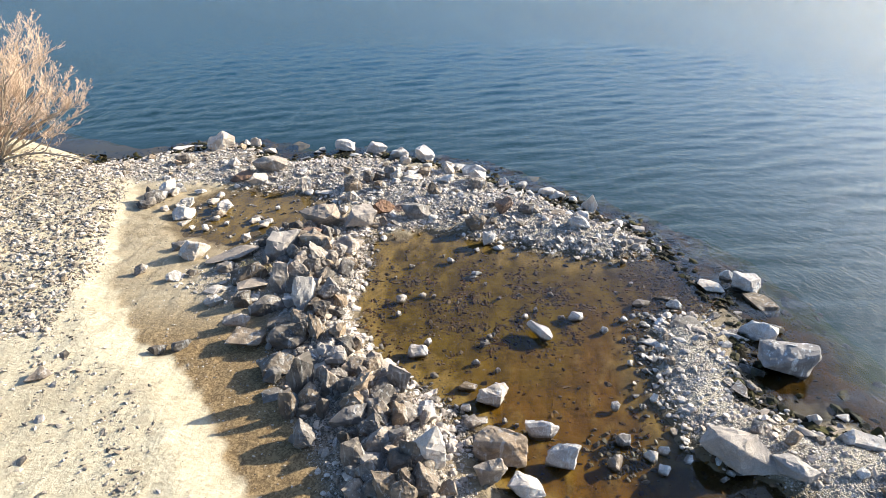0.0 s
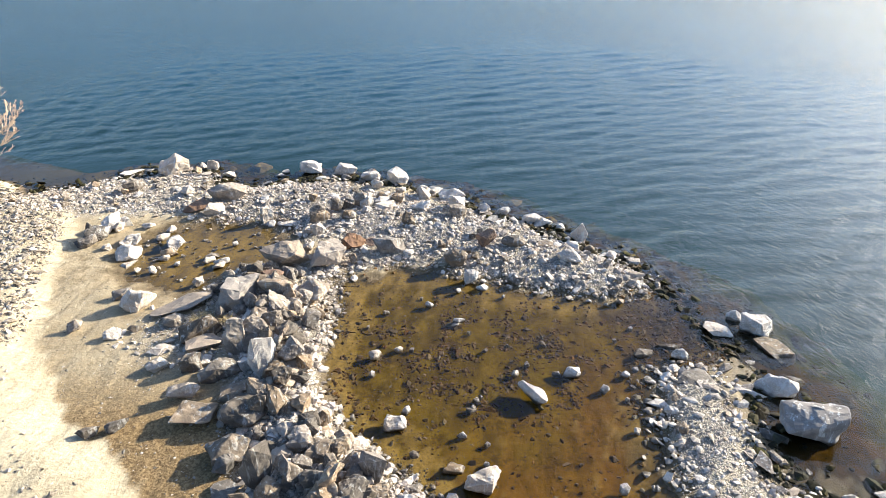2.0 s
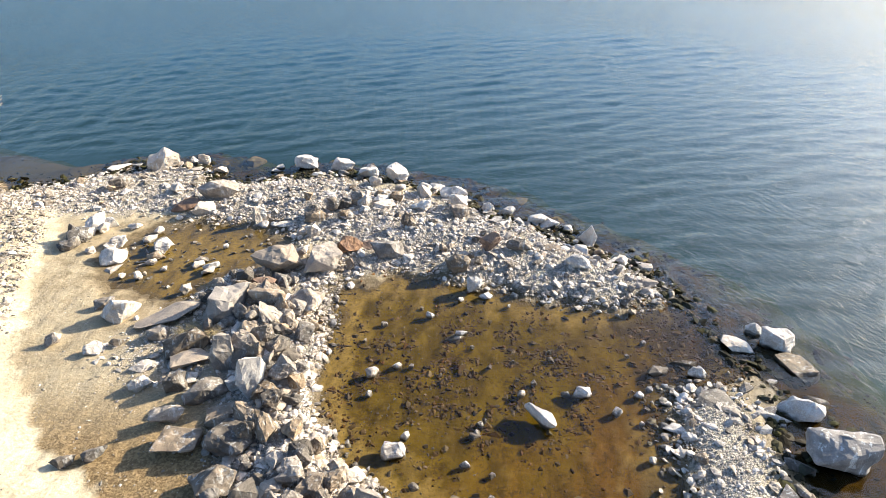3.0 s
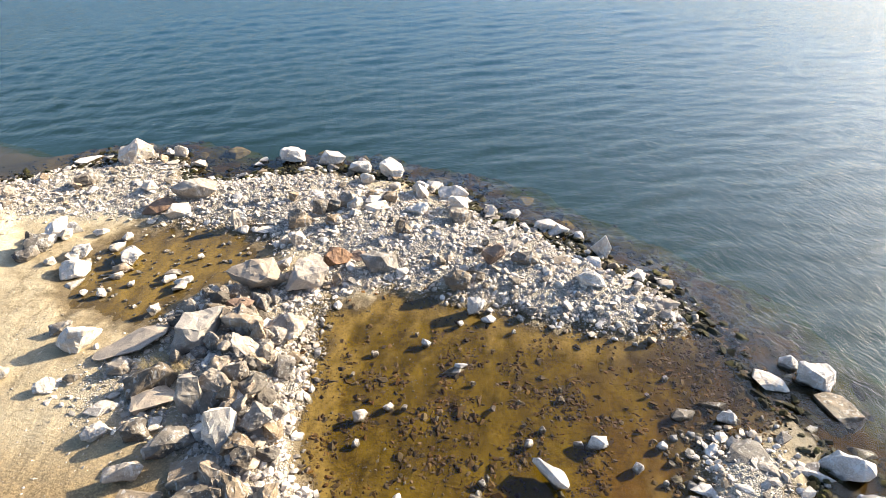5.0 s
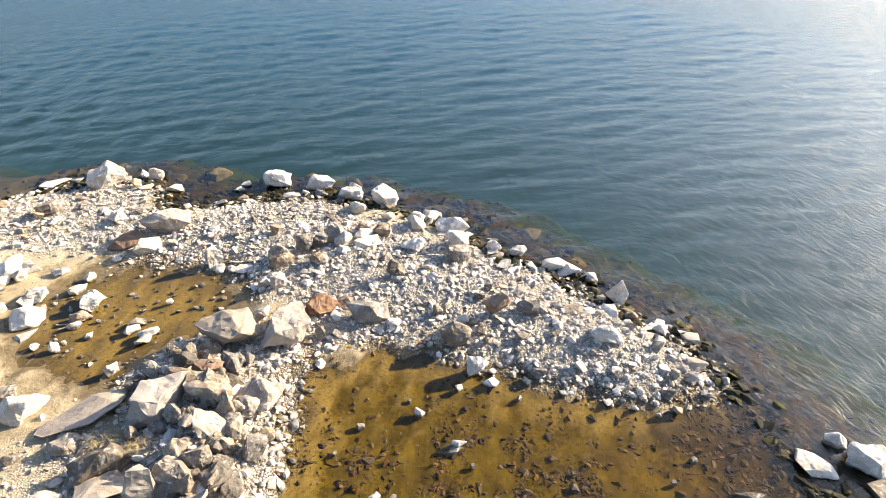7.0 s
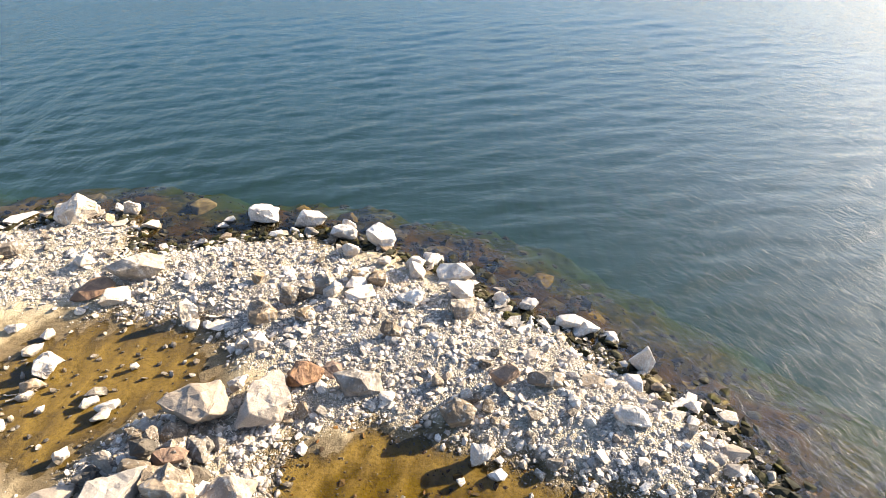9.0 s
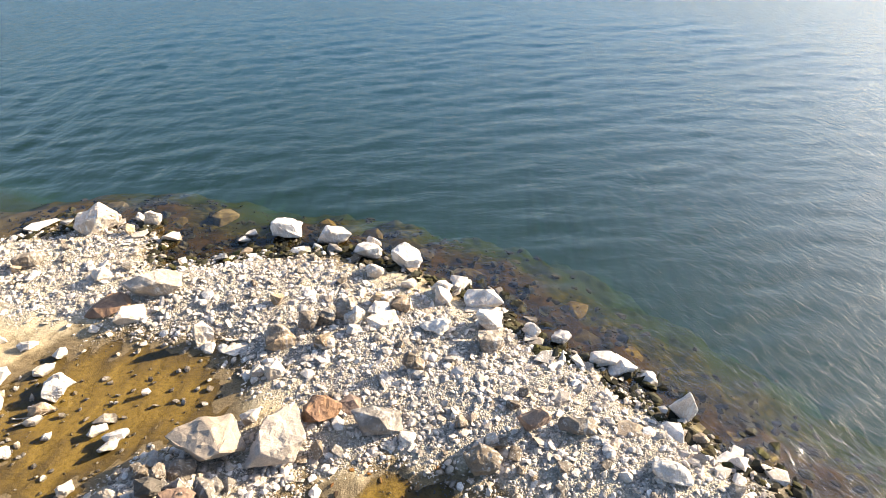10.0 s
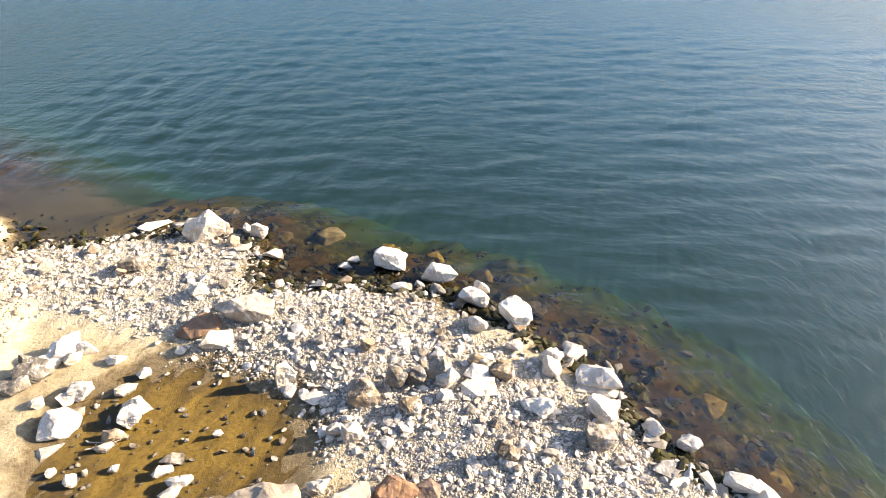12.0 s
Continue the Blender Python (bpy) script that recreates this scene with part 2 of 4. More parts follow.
# ---- the lie of the land: shoreline, pond, puddle, bank and stone ridges, in metres from the first eye ----
SHORE = [(-3000, 400), (-60, 40), (-30, 31), (-21.5, 28.6), (-19.4, 27.4), (-17.6, 26.3), (-16.6, 25.6), (-15.6, 25.7), (-14, 26.3), (-12.5, 27.2), (-11.2, 27.8),
         (-9.8, 27.6), (-8.9, 26.8), (-8.5, 25.5), (-7.4, 25.8), (-5.8, 26.3), (-4.5, 26.6), (-3, 26.4), (-1.4, 25.7), (-0.3, 25.4),
         (1.0, 24.8), (1.6, 23.9), (2.5, 22.8), (3.6, 22.2), (4.6, 21.2), (5.4, 20.3), (6.2, 19.4), (6.9, 18.6), (7.3, 17.6),
         (7.7, 16.5), (8.0, 15), (8.2, 13.6), (7.8, 12.5), (7.3, 11.5), (7.3, 10.6), (8.4, 9.8), (10, 9.4), (14, 8.6), (30, 4),
         (3000, -400), (3000, -3000), (-3000, -3000)]
POND = [(-2.9, 18.2), (-2.4, 18.6), (-1.1, 19.2), (0.3, 19.0), (2.1, 18.3), (3.2, 18.0), (4.7, 17.6), (6.2, 17.7), (7.6, 17.6),
        (8.3, 15.5), (7.6, 14.4), (6.2, 13.8), (5.6, 13.0), (5.2, 11.7), (5.1, 10.2), (5.4, 9.3), (6.1, 8.6), (7.0, 7.9), (7.6, 6.5), (2.5, 6.5), (0.9, 8.2),
        (0.3, 9.9), (-0.8, 11.1), (-2.1, 12.0), (-2.9, 13.4), (-3.1, 14.3), (-2.7, 15.9), (-2.7, 17)]
PUDDLE = [(-10.4, 20.2), (-9.8, 21.6), (-9.0, 22.5), (-7.9, 22.8), (-6.8, 22.7), (-5.6, 22.4), (-4.7, 21.5), (-4.9, 20.3),
          (-5.7, 19.4), (-6.3, 18.7), (-7.2, 17.9), (-8.4, 18.3), (-9.5, 19.0)]
CREST = [(-16, 25.6), (-13.6, 23.5), (-12.5, 21.3), (-11.9, 18.7), (-10.5, 15.2), (-8.5, 12.5), (-6.9, 11.4), (-5.8, 10.2),
         (-5.0, 9.0), (-4.4, 8.0), (-3.7, 7.3), (-1, 3), (4, -30), (4, -3000), (-3000, -3000), (-3000, 390), (-40, 31)]
RIDGE = [(-5.6, 18.4), (-4.2, 16.3), (-3.5, 13.6), (-2.8, 11.6), (-1.9, 10.0), (-1.1, 8.7), (-0.7, 7.4)]
SPIT = [(6.4, 13.3), (6.25, 12), (6.2, 10.8), (6.35, 9.8), (7.3, 9.15), (8.6, 8.6), (11, 7.7)]
HOOK = (-15.8, 28.0)  # sandy shallows off the hook
NECK = [(-5.4, 18.3), (-4.2, 19.2), (-2.6, 19.9), (-0.5, 20.3)]
EDGE = [(-3.2, 18.6), (-3.1, 17.2), (-3.1, 15.8), (-3.3, 14.4), (-2.9, 13), (-1.9, 11.7), (-0.6, 10.8), (0.3, 9.4)]
HEAD = [(-8.5, 24.4), (-5.5, 24.4), (-2.5, 23), (0.3, 21.6), (3, 20.2), (5, 19)]


def away(x, y, line, closed=False):
    """How far the points lie from a line of corners."""
    best = np.full(np.shape(x), 1e9)
    ends = line[1:] + line[:1] if closed else line[1:]
    for (ax, ay), (bx, by) in zip(line, ends):
        ux, uy = bx - ax, by - ay
        k = np.clip(((x - ax) * ux + (y - ay) * uy) / (ux * ux + uy * uy), 0, 1)
        best = np.minimum(best, np.hypot(x - ax - k * ux, y - ay - k * uy))
    return best


def inside(x, y, ring):
    """Signed distance to a ring of corners: above 0 inside it."""
    odd = np.zeros(np.shape(x), bool)
    for (ax, ay), (bx, by) in zip(ring, ring[1:] + ring[:1]):
        if ay != by:
            odd ^= ((ay > y) != (by > y)) & (x < (bx - ax) * (y - ay) / (by - ay) + ax)
    return np.where(odd, 1, -1) * away(x, y, ring, True)


def ripple(x, y, size, seed):
    """Smooth unevenness between about -1 and 1."""
    r = np.random.RandomState(seed)
    out = np.zeros(np.shape(x))
    for _ in range(9):
        a, p, s = r.uniform(0, 6.28), r.uniform(0, 6.28), r.uniform(0.7, 1.6) / size
        out += np.sin(6.28 * s * (x * np.cos(a) + y * np.sin(a)) + p)
    return out / 4.0


def ease(v):
    v = np.clip(v, 0, 1)
    return v * v * (3 - 2 * v)


def sandy(x, y):
    """The tan shallows off the sandy hook."""
    return np.exp(-((x - HOOK[0]) / 3.6) ** 2 - ((y - HOOK[1]) / 2.6) ** 2)


def land(x, y):
    """Height of the ground above the water."""
    x, y = np.asarray(x, float), np.asarray(y, float)
    wx, wy = x + 0.22 * ripple(x, y, 1.7, 3) + 0.08 * ripple(x, y, 0.6, 5), y + 0.22 * ripple(x, y, 1.7, 4) + 0.08 * ripple(x, y, 0.6, 6)
    shore, pond, puddle, bank = inside(wx + 0.3 * ripple(x, y, 3.1, 11), wy + 0.3 * ripple(x, y, 3.1, 12), SHORE), inside(wx, wy, POND), inside(wx, wy, PUDDLE), inside(x + 0.10 * ripple(x, y, 2.6, 9) - 0.25, y, CREST)
    far = np.maximum(-shore, 0)
    out = np.maximum(far - 1.0, 0)
    shelf = 1 - 0.72 * np.exp(-((x - 9.2) / 2.0) ** 2 - ((y - 11.5) / 2.6) ** 2)
    shelf *= 1 - 0.38 * sandy(x, y)
    lake = -np.minimum(0.10 * far + 0.16 * out + 0.06 * out * out, 5 + 0.01 * far) * shelf
    up = 0.17 * (1 - np.exp(-np.maximum(shore, 0) / 0.6)) * (1 - np.exp(-np.maximum(-pond, 0) / 0.45)) * (1 - np.exp(-np.maximum(-puddle, 0) / 0.7))
    down = -0.11 * (1 - np.exp(-np.maximum(pond, 0) / 0.7)) - 0.05 * (1 - np.exp(-np.maximum(puddle, 0) / 0.8))
    h = np.where(shore > 0, up + down, lake)
    h = np.where((shore <= 0) & (pond > 0), -0.1, h)
    b = np.maximum(bank, 0)
    h += np.where(shore > -1, 0.23 * ease((b + 0.1) / 1.35) + 0.045 * np.minimum(b, 60) + 0.02 * np.minimum(np.maximum(b - 60, 0), 600), 0) * ease(shore / 2.5)
    h += 0.75 * np.exp(-((x + 20.0) / 2.2) ** 2 - ((y - 26.0) / 1.0) ** 2) * ease((shore + 0.2) / 0.9)
    h += 0.30 * np.exp(-(away(x, y, RIDGE) / 0.75) ** 2) + 0.10 * np.exp(-(away(x, y, SPIT) / 0.6) ** 2) + 0.14 * np.exp(-(away(x, y, HEAD) / 1.3) ** 2)
    return h + (0.02 * ripple(x, y, 0.9, 7) + 0.012 * ripple(x, y, 0.33, 8)) * np.exp(-np.hypot(x, y - 15) / 40)


def part(name, bm, material, parent=None, label=""):
    """Links a bmesh as one mesh object, under a thing if one is given."""
    me = bpy.data.meshes.new(name)
    bm.to_mesh(me)
    bm.free()
    me.materials.append(material)
    ob = new(name, me)
    ob.parent = parent
    return tagged(ob, label)


def sheet(name, xs, ys, height, material):
    """A sheet over a grid of uneven steps."""
    gx, gy = np.meshgrid(xs, ys)
    pts = np.stack([gx, gy, height(gx, gy)], -1).reshape(-1, 3)
    nx, ny = len(xs), len(ys)
    i = (np.arange(ny - 1)[:, None] * nx + np.arange(nx - 1)[None, :]).ravel()
    quads = np.stack([i, i + 1, i + nx + 1, i + nx], -1)
    me = bpy.data.meshes.new(name)
    me.vertices.add(len(pts)), me.vertices.foreach_set("co", pts.ravel())
    me.loops.add(quads.size), me.loops.foreach_set("vertex_index", quads.ravel())
    me.polygons.add(len(quads)), me.polygons.foreach_set("loop_start", np.arange(0, quads.size, 4))
    me.polygons.foreach_set("use_smooth", np.ones(len(quads), bool))
    me.update(), me.validate()
    me.materials.append(material)
    return new(name, me)


def steps(low, high, fine, reach, growth=1.18):
    """Even fine steps from low to high, then wider and wider ones out to the reach on both sides."""
    mid = list(np.arange(low, high, fine))
    left, right, s = [low], [mid[-1]], fine
    while right[-1] < reach:
        s *= growth
        left.append(left[-1] - s), right.append(right[-1] + s)
    return np.array(left[:0:-1] + mid + right[1:])


def waves(x, y):
    """Low ripples on the open lake, none in the pool."""
    calm = ease((0.7 * x + 0.714 * y - 15.5) / 3)
    calm = np.maximum(calm, np.maximum(ease((x - 8) / 2), ease((y - 27.5) / 3)))
    near = ease((38 - np.hypot(x - 4, y - 26)) / 16)
    r = np.random.RandomState(5)
    west = ease((3.0 - x) / 14)
    total = np.zeros(np.shape(x))
    for k in range(30):
        # the way a train runs: in from the lake, round the hook (only in the west), or crosswise
        way, spread, share = ((95, 16, 1.0), (8, 14, 1.3 * west), (128, 24, 0.75))[k % 3]
        a, size, p = radians(way + r.normal(0, spread)), 0.52 + 1.35 * r.uniform(0, 1) ** 1.3, r.uniform(0, 6.28)
        u = x * math.cos(a) + y * math.sin(a) + 0.12 * ripple(x, y, 3.5, 300 + k % 5)
        total += share * 0.029 * size / 6.28 * np.sin(6.28 * u / size + p)
    return total * calm * near * (0.85 + 0.15 * ripple(x, y, 5.0, 31))


def stony(x, y):
    """How thickly the pale shingle lies."""
    shore, pond, puddle = inside(x, y, SHORE), inside(x, y, POND), inside(x, y, PUDDLE)
    head = np.exp(-(away(x, y, HEAD) / 2.4) ** 6) * ease((x + 9.5) / 2)
    strip = ease((y - 22.6) / 1.2) * ease((-7.0 - x) / 1.5) * ease((x + 17) / 2) * 0.8
    heap = np.exp(-(away(x, y, RIDGE) / 1.4) ** 6)
    fan = 0.5 * np.exp(-(((x + 6.2) / 1.8) ** 2 + ((y - 15.8) / 1.5) ** 2) ** 2)
    spit = np.exp(-(away(x, y, SPIT) / 0.95) ** 6)
    neck = 0.9 * np.exp(-(away(x, y, NECK) / 0.9) ** 6)
    edge = np.maximum(np.exp(-(away(x, y, EDGE) / 0.75) ** 4), 0.8 * ease((x - 6.4) / 1.2) * ease((10.5 - y) / 2) * ease((y - 5.5) / 1.5))
    d = np.maximum.reduce([head, strip, heap, fan, spit, neck, edge])
    d = d * ease(1.0 - 1.8 * pond) * ease(0.7 - 1.6 * puddle) * ease((shore + 0.5) / 0.6)
    return d * (0.75 + 0.25 * ripple(x, y, 1.6, 21))


def grit(x, y):
    """Coarse brown soil on the low ground between the bank and the heap."""
    edge = -inside(x, y, CREST) + 0.15 * ripple(x, y, 0.8, 33)
    return ease((edge - 0.05) / 0.16) * (0.45 + 0.55 * ease((15.0 - y) / 3)) * ease((1.5 - x) / 1.5) * ease((25 - y) / 3)


def weedy(x, y):
    """Weed and rust-brown slime along the lake side of the stones."""
    return ease((0.35 - inside(x, y, SHORE)) / 0.6) * ease(0.6 - inside(x, y, POND) / 1.2) * (1 - np.minimum(1, 1.3 * sandy(x, y)))


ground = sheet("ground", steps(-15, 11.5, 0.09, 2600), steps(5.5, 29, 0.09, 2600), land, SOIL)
flat = np.zeros(3 * len(ground.data.vertices))
ground.data.vertices.foreach_get("co", flat)
flat = flat.reshape(-1, 3)
for key, rule in (("gravelly", stony), ("gritty", grit), ("weedy", weedy)):
    ground.data.attributes.new(key, "FLOAT", "POINT").data.foreach_set("value", np.clip(rule(flat[:, 0], flat[:, 1]), 0, 1).astype(np.float32))
tagged(ground, "pale sandy shore running down into an olive pool and the lake bed", "ground", kind="structure")
water = sheet("water", steps(-22, 27, 0.112, 2600), steps(7, 50, 0.112, 2600), waves, WATER)
water.visible_shadow = False  # a clear pane: daylight reaches the bottom
tagged(water, "clear blue-green lake water with small wind ripples", "water", kind="structure")


# ---- stones ----
def hull(seed, w, d, h, form, fine=True):
    """A broken stone of that size, its foot at z = 0: the hull of scattered corners, its edges worn, its faces roughened."""
    r = random.Random(seed)
    power = {"block": 3.4, "upright": 3.4, "slab": 6.0, "round": 2.6, "flag": 8.0}[form]
    count = {"block": 17, "upright": 13, "slab": 12, "round": 24, "flag": 15}[form]
    bm = bmesh.new()
    for _ in range(count):
        p = Vector((r.gauss(0, 1), r.gauss(0, 1), r.gauss(0, 1))).normalized()
        k = sum(abs(c) ** power for c in p) ** (-1 / power)
        p = p * k * (r.uniform(0.86, 1.0) if form == "flag" else r.uniform(0.66, 1.0))
        if form == "upright":
            p.x *= 1 - 0.25 * (p.z + 1) / 2
            p.y *= 1 - 0.35 * (p.z + 1) / 2
        bm.verts.new(p)
    made = bmesh.ops.convex_hull(bm, input=bm.verts)
    loose = [v for v in made["geom_interior"] + made["geom_unused"] if isinstance(v, bmesh.types.BMVert)]
    bmesh.ops.delete(bm, geom=list(set(loose)), context="VERTS")
    bmesh.ops.dissolve_limit(bm, angle_limit=radians(9), verts=bm.verts, edges=bm.edges)
    tilt = {"block": 9, "upright": 7, "slab": 5, "round": 10, "flag": 13}[form]
    bmesh.ops.rotate(bm, verts=bm.verts, matrix=pose(0, 0, 0, r.uniform(-tilt, tilt), r.uniform(-tilt, tilt), 0).to_3x3())
    low, high = [Vector([f(v.co[i] for v in bm.verts) for i in range(3)]) for f in (min, max)]
    for v in bm.verts:
        v.co = Vector(((v.co.x - low.x) / (high.x - low.x) - 0.5, (v.co.y - low.y) / (high.y - low.y) - 0.5, (v.co.z - low.z) / (high.z - low.z)))
        v.co = Vector((v.co.x * w, v.co.y * d, v.co.z * h))
    size = min(w, d, h)
    bmesh.ops.bevel(bm, geom=bm.edges[:], offset=0.016 * size if fine else 0.03 * size, segments=1, affect="EDGES", clamp_overlap=True)
    bmesh.ops.triangulate(bm, faces=bm.faces)
    if fine:
        for _ in range(3 if max(w, d, h) > 0.5 else 2):
            long = [e for e in bm.edges if e.calc_length() > 0.10 * max(w, d, h)]
            bmesh.ops.subdivide_edges(bm, edges=long, cuts=1)
            bmesh.ops.triangulate(bm, faces=[f for f in bm.faces if len(f.verts) > 3])
        bm.normal_update()
        off = Vector((seed * 1.7, seed * 0.31, seed * 2.9))
        for v in bm.verts:
            a = noise.noise(v.co * (1.6 / max(w, d)) * 1.5 + off) * 0.075
            a += noise.noise(v.co * (6.0 / max(w, d)) + off) * 0.032 + noise.noise(v.co * 14.0 + off) * 0.014
            step = noise.noise(Vector((v.co.x, v.co.y, v.co.z * 3)) * (3.5 / max(w, d)) + off)
            v.co += v.normal * size * (a + (0.035 if step > 0.12 else 0.0))
    return bm


COLOURS = {"GREY": "grey", "WHITE": "whitish", "TAN": "tan", "PALE": "pale smooth", "RUSTY": "rusty brown", "DARK": "dark grey", "STREAKED": "grey, white-streaked"}
FORMS = {"block": "angular", "upright": "upright jagged", "slab": "flat slab-like", "round": "rounded", "flag": "flat-topped"}
rocks_made = [0]


def rock(x, y, w, d, h, turn, colour, form):
    """A single stone, a little sunk into what it lies on."""
    rocks_made[0] += 1
    name = "boulder" if max(w, d, h) > 0.6 else "rock"
    c, s = math.cos(radians(turn)), math.sin(radians(turn))
    feet = [(0, 0)] + [(0.33 * w * i * c - 0.33 * d * j * s, 0.33 * w * i * s + 0.33 * d * j * c) for i in (-1, 1) for j in (-1, 1)]
    z = float(np.median([float(land(x + a, y + b)) for a, b in feet]))
    z0 = min(z - 0.12 * h, min(float(land(x + a, y + b)) for a, b in feet) + 0.02) - (0.15 * h if form == "slab" else 0.0)
    ob = part(name, hull(rocks_made[0], w, d, h * 1.12 + max(0.0, -0.05 - z), form), STONES[colour])
    ob.matrix_world = pose(x, y, z0, 0, 0, turn)
    if z < -0.01:
        where = "standing in shallow water"
    elif float(away(x, y, RIDGE)) < 1.8:
        where = "in the heap of rubble"
    elif float(inside(x, y, CREST)) > -0.6:
        where = "lying on dry sand"
    else:
        where = "on the stony shore"
    return tagged(ob, f"{FORMS[form]} {COLOURS[colour]} {name} {where}", "rock" if name == "rock" else "boulder", group="shore rocks")


rock(-4.22, 11.35, 0.9, 0.67, 0.53, 20, "GREY", "block")
rock(-3.39, 10.5, 0.68, 0.36, 1.26, 18, "GREY", "upright")
rock(-2.71, 10.45, 0.54, 0.29, 0.62, 15, "GREY", "upright")
rock(-2.13, 11.91, 1.06, 0.84, 0.26, 11, "TAN", "slab")
rock(-1.55, 11.63, 0.56, 0.41, 0.34, 8, "WHITE", "block")
rock(-1.1, 10.67, 0.58, 0.31, 0.88, 7, "GREY", "upright")
rock(-0.99, 9.49, 0.35, 0.41, 0.65, 7, "TAN", "upright")
rock(-4.21, 12.4, 1.1, 0.94, 0.57, 19, "GREY", "round")
rock(-5.34, 12.44, 1.04, 0.76, 0.41, 23, "GREY", "slab")
rock(-1.31, 8.71, 0.67, 0.49, 0.44, 9, "TAN", "block")
rock(-1.5, 9.29, 0.42, 0.22, 0.53, 10, "GREY", "upright")
rock(-1.81, 8.2, 0.52, 0.28, 0.94, 13, "GREY", "upright")
rock(-0.27, 8.26, 0.66, 0.44, 1.2, 3, "WHITE", "upright")
rock(-0.85, 8.3, 0.46, 0.35, 0.36, 7, "GREY", "block")
rock(-1.22, 7.61, 0.8, 0.47, 0.4, 10, "GREY", "block")
rock(-0.74, 7.65, 0.42, 0.31, 0.31, 7, "GREY", "block")
rock(-1.89, 7.73, 0.31, 0.22, 0.18, 14, "GREY", "block")
rock(-2.13, 9.47, 0.92, 0.44, 0.45, 13, "GREY", "block")
rock(-3.54, 9.79, 0.41, 0.24, 0.76, 20, "GREY", "upright")
rock(-3.09, 9.89, 0.59, 0.3, 0.29, 17, "GREY", "block")
rock(-2.73, 9.72, 0.36, 0.2, 0.57, 16, "GREY", "upright")
rock(-4.08, 10.5, 0.59, 0.47, 0.11, 21, "GREY", "slab")
rock(-3.17, 9.07, 0.47, 0.26, 0.23, 19, "GREY", "block")
rock(-2.1, 8.78, 0.29, 0.27, 0.55, 14, "DARK", "upright")
rock(-0.39, 9.84, 0.46, 0.48, 0.43, 4, "WHITE", "block")
rock(-2.28, 11.01, 0.58, 0.3, 0.28, 12, "GREY", "block")
rock(-2.68, 11.26, 0.61, 0.27, 0.3, 14, "GREY", "block")
rock(-1.87, 10.41, 0.59, 0.26, 0.29, 11, "GREY", "block")
rock(-1.47, 10.48, 0.42, 0.38, 0.38, 9, "DARK", "block")
rock(-2.27, 10.28, 0.47, 0.31, 0.44, 13, "GREY", "block")
rock(1.15, 10.64, 0.73, 0.54, 0.47, -4, "WHITE", "block")
rock(1.22, 9.03, 1.15, 0.85, 0.65, -5, "TAN", "block")
rock(0.97, 8.16, 0.7, 0.44, 0.65, -4, "TAN", "block")
rock(2.21, 9.62, 0.79, 0.37, 0.38, -10, "WHITE", "block")
rock(2.55, 8.74, 0.68, 0.37, 0.61, -13, "WHITE", "upright")
rock(1.73, 7.97, 0.8, 0.44, 0.38, -9, "WHITE", "block")
rock(0.55, 11.1, 0.5, 0.34, 0.2, -1, "TAN", "slab")
rock(0.81, 9.94, 0.4, 0.31, 0.1, -3, "WHITE", "slab")
rock(3.97, 9.36, 0.34, 0.25, 0.29, -20, "GREY", "block")
rock(3.66, 8.69, 0.29, 0.36, 0.28, -19, "GREY", "block")
rock(4.46, 8.91, 0.31, 0.22, 0.25, -23, "WHITE", "block")
rock(4.79, 9.09, 0.26, 0.16, 0.24, -24, "WHITE", "block")
rock(4.67, 8.56, 0.23, 0.24, 0.21, -25, "WHITE", "block")
rock(6.3, 8.8, 1.6, 0.85, 0.72, -28, "PALE", "block")
rock(7.2, 8.42, 0.95, 0.5, 0.42, -38, "PALE", "block")
rock(8.71, 11.95, 1.5, 0.85, 0.74, -20, "STREAKED", "flag")
rock(6.74, 13.63, 1.08, 0.8, 0.2, -24, "GREY", "slab")
rock(8.49, 13.34, 0.97, 0.44, 0.47, -30, "WHITE", "block")
rock(9.18, 13.83, 0.61, 0.48, 0.15, -31, "GREY", "slab")
rock(7.85, 13.33, 0.87, 0.39, 0.15, -28, "WHITE", "slab")
rock(9.28, 14.99, 1.11, 0.87, 0.26, -30, "GREY", "slab")
rock(9.14, 15.84, 0.82, 0.62, 0.52, -28, "WHITE", "block")
rock(8.8, 16.38, 0.44, 0.32, 0.33, -26, "WHITE", "block")
rock(8.08, 15.77, 0.82, 0.65, 0.28, -25, "WHITE", "slab")
rock(5.71, 14.83, 0.49, 0.39, 0.18, -19, "GREY", "slab")
rock(6.65, 14.72, 0.45, 0.34, 0.26, -22, "WHITE", "block")
rock(6.45, 15.17, 0.67, 0.3, 0.12, -21, "GREY", "slab")
rock(-0.75, 12.36, 0.52, 0.39, 0.28, 4, "WHITE", "block")
rock(-0.53, 12.8, 0.23, 0.17, 0.2, 3, "WHITE", "block")
rock(3.67, 14.1, 0.47, 0.35, 0.24, -13, "WHITE", "block")
rock(7.77, 11.84, 0.63, 0.34, 0.11, -30, "GREY", "slab")
rock(7.6, 11.13, 0.34, 0.27, 0.1, -31, "GREY", "slab")
rock(7.28, 11.45, 0.24, 0.28, 0.09, -30, "GREY", "slab")
rock(8.44, 10.04, 0.36, 0.27, 0.34, -37, "WHITE", "block")
rock(9.28, 9.37, 0.78, 0.62, 0.2, -41, "WHITE", "slab")
rock(8.86, 9.42, 0.34, 0.22, 0.31, -40, "WHITE", "block")
rock(0.86, 16.34, 0.36, 0.17, 0.18, -2, "WHITE", "block")
rock(0.68, 16.28, 0.53, 0.3, 0.09, -1, "WHITE", "slab")
rock(-1.4, 14.84, 0.33, 0.25, 0.23, 6, "WHITE", "block")
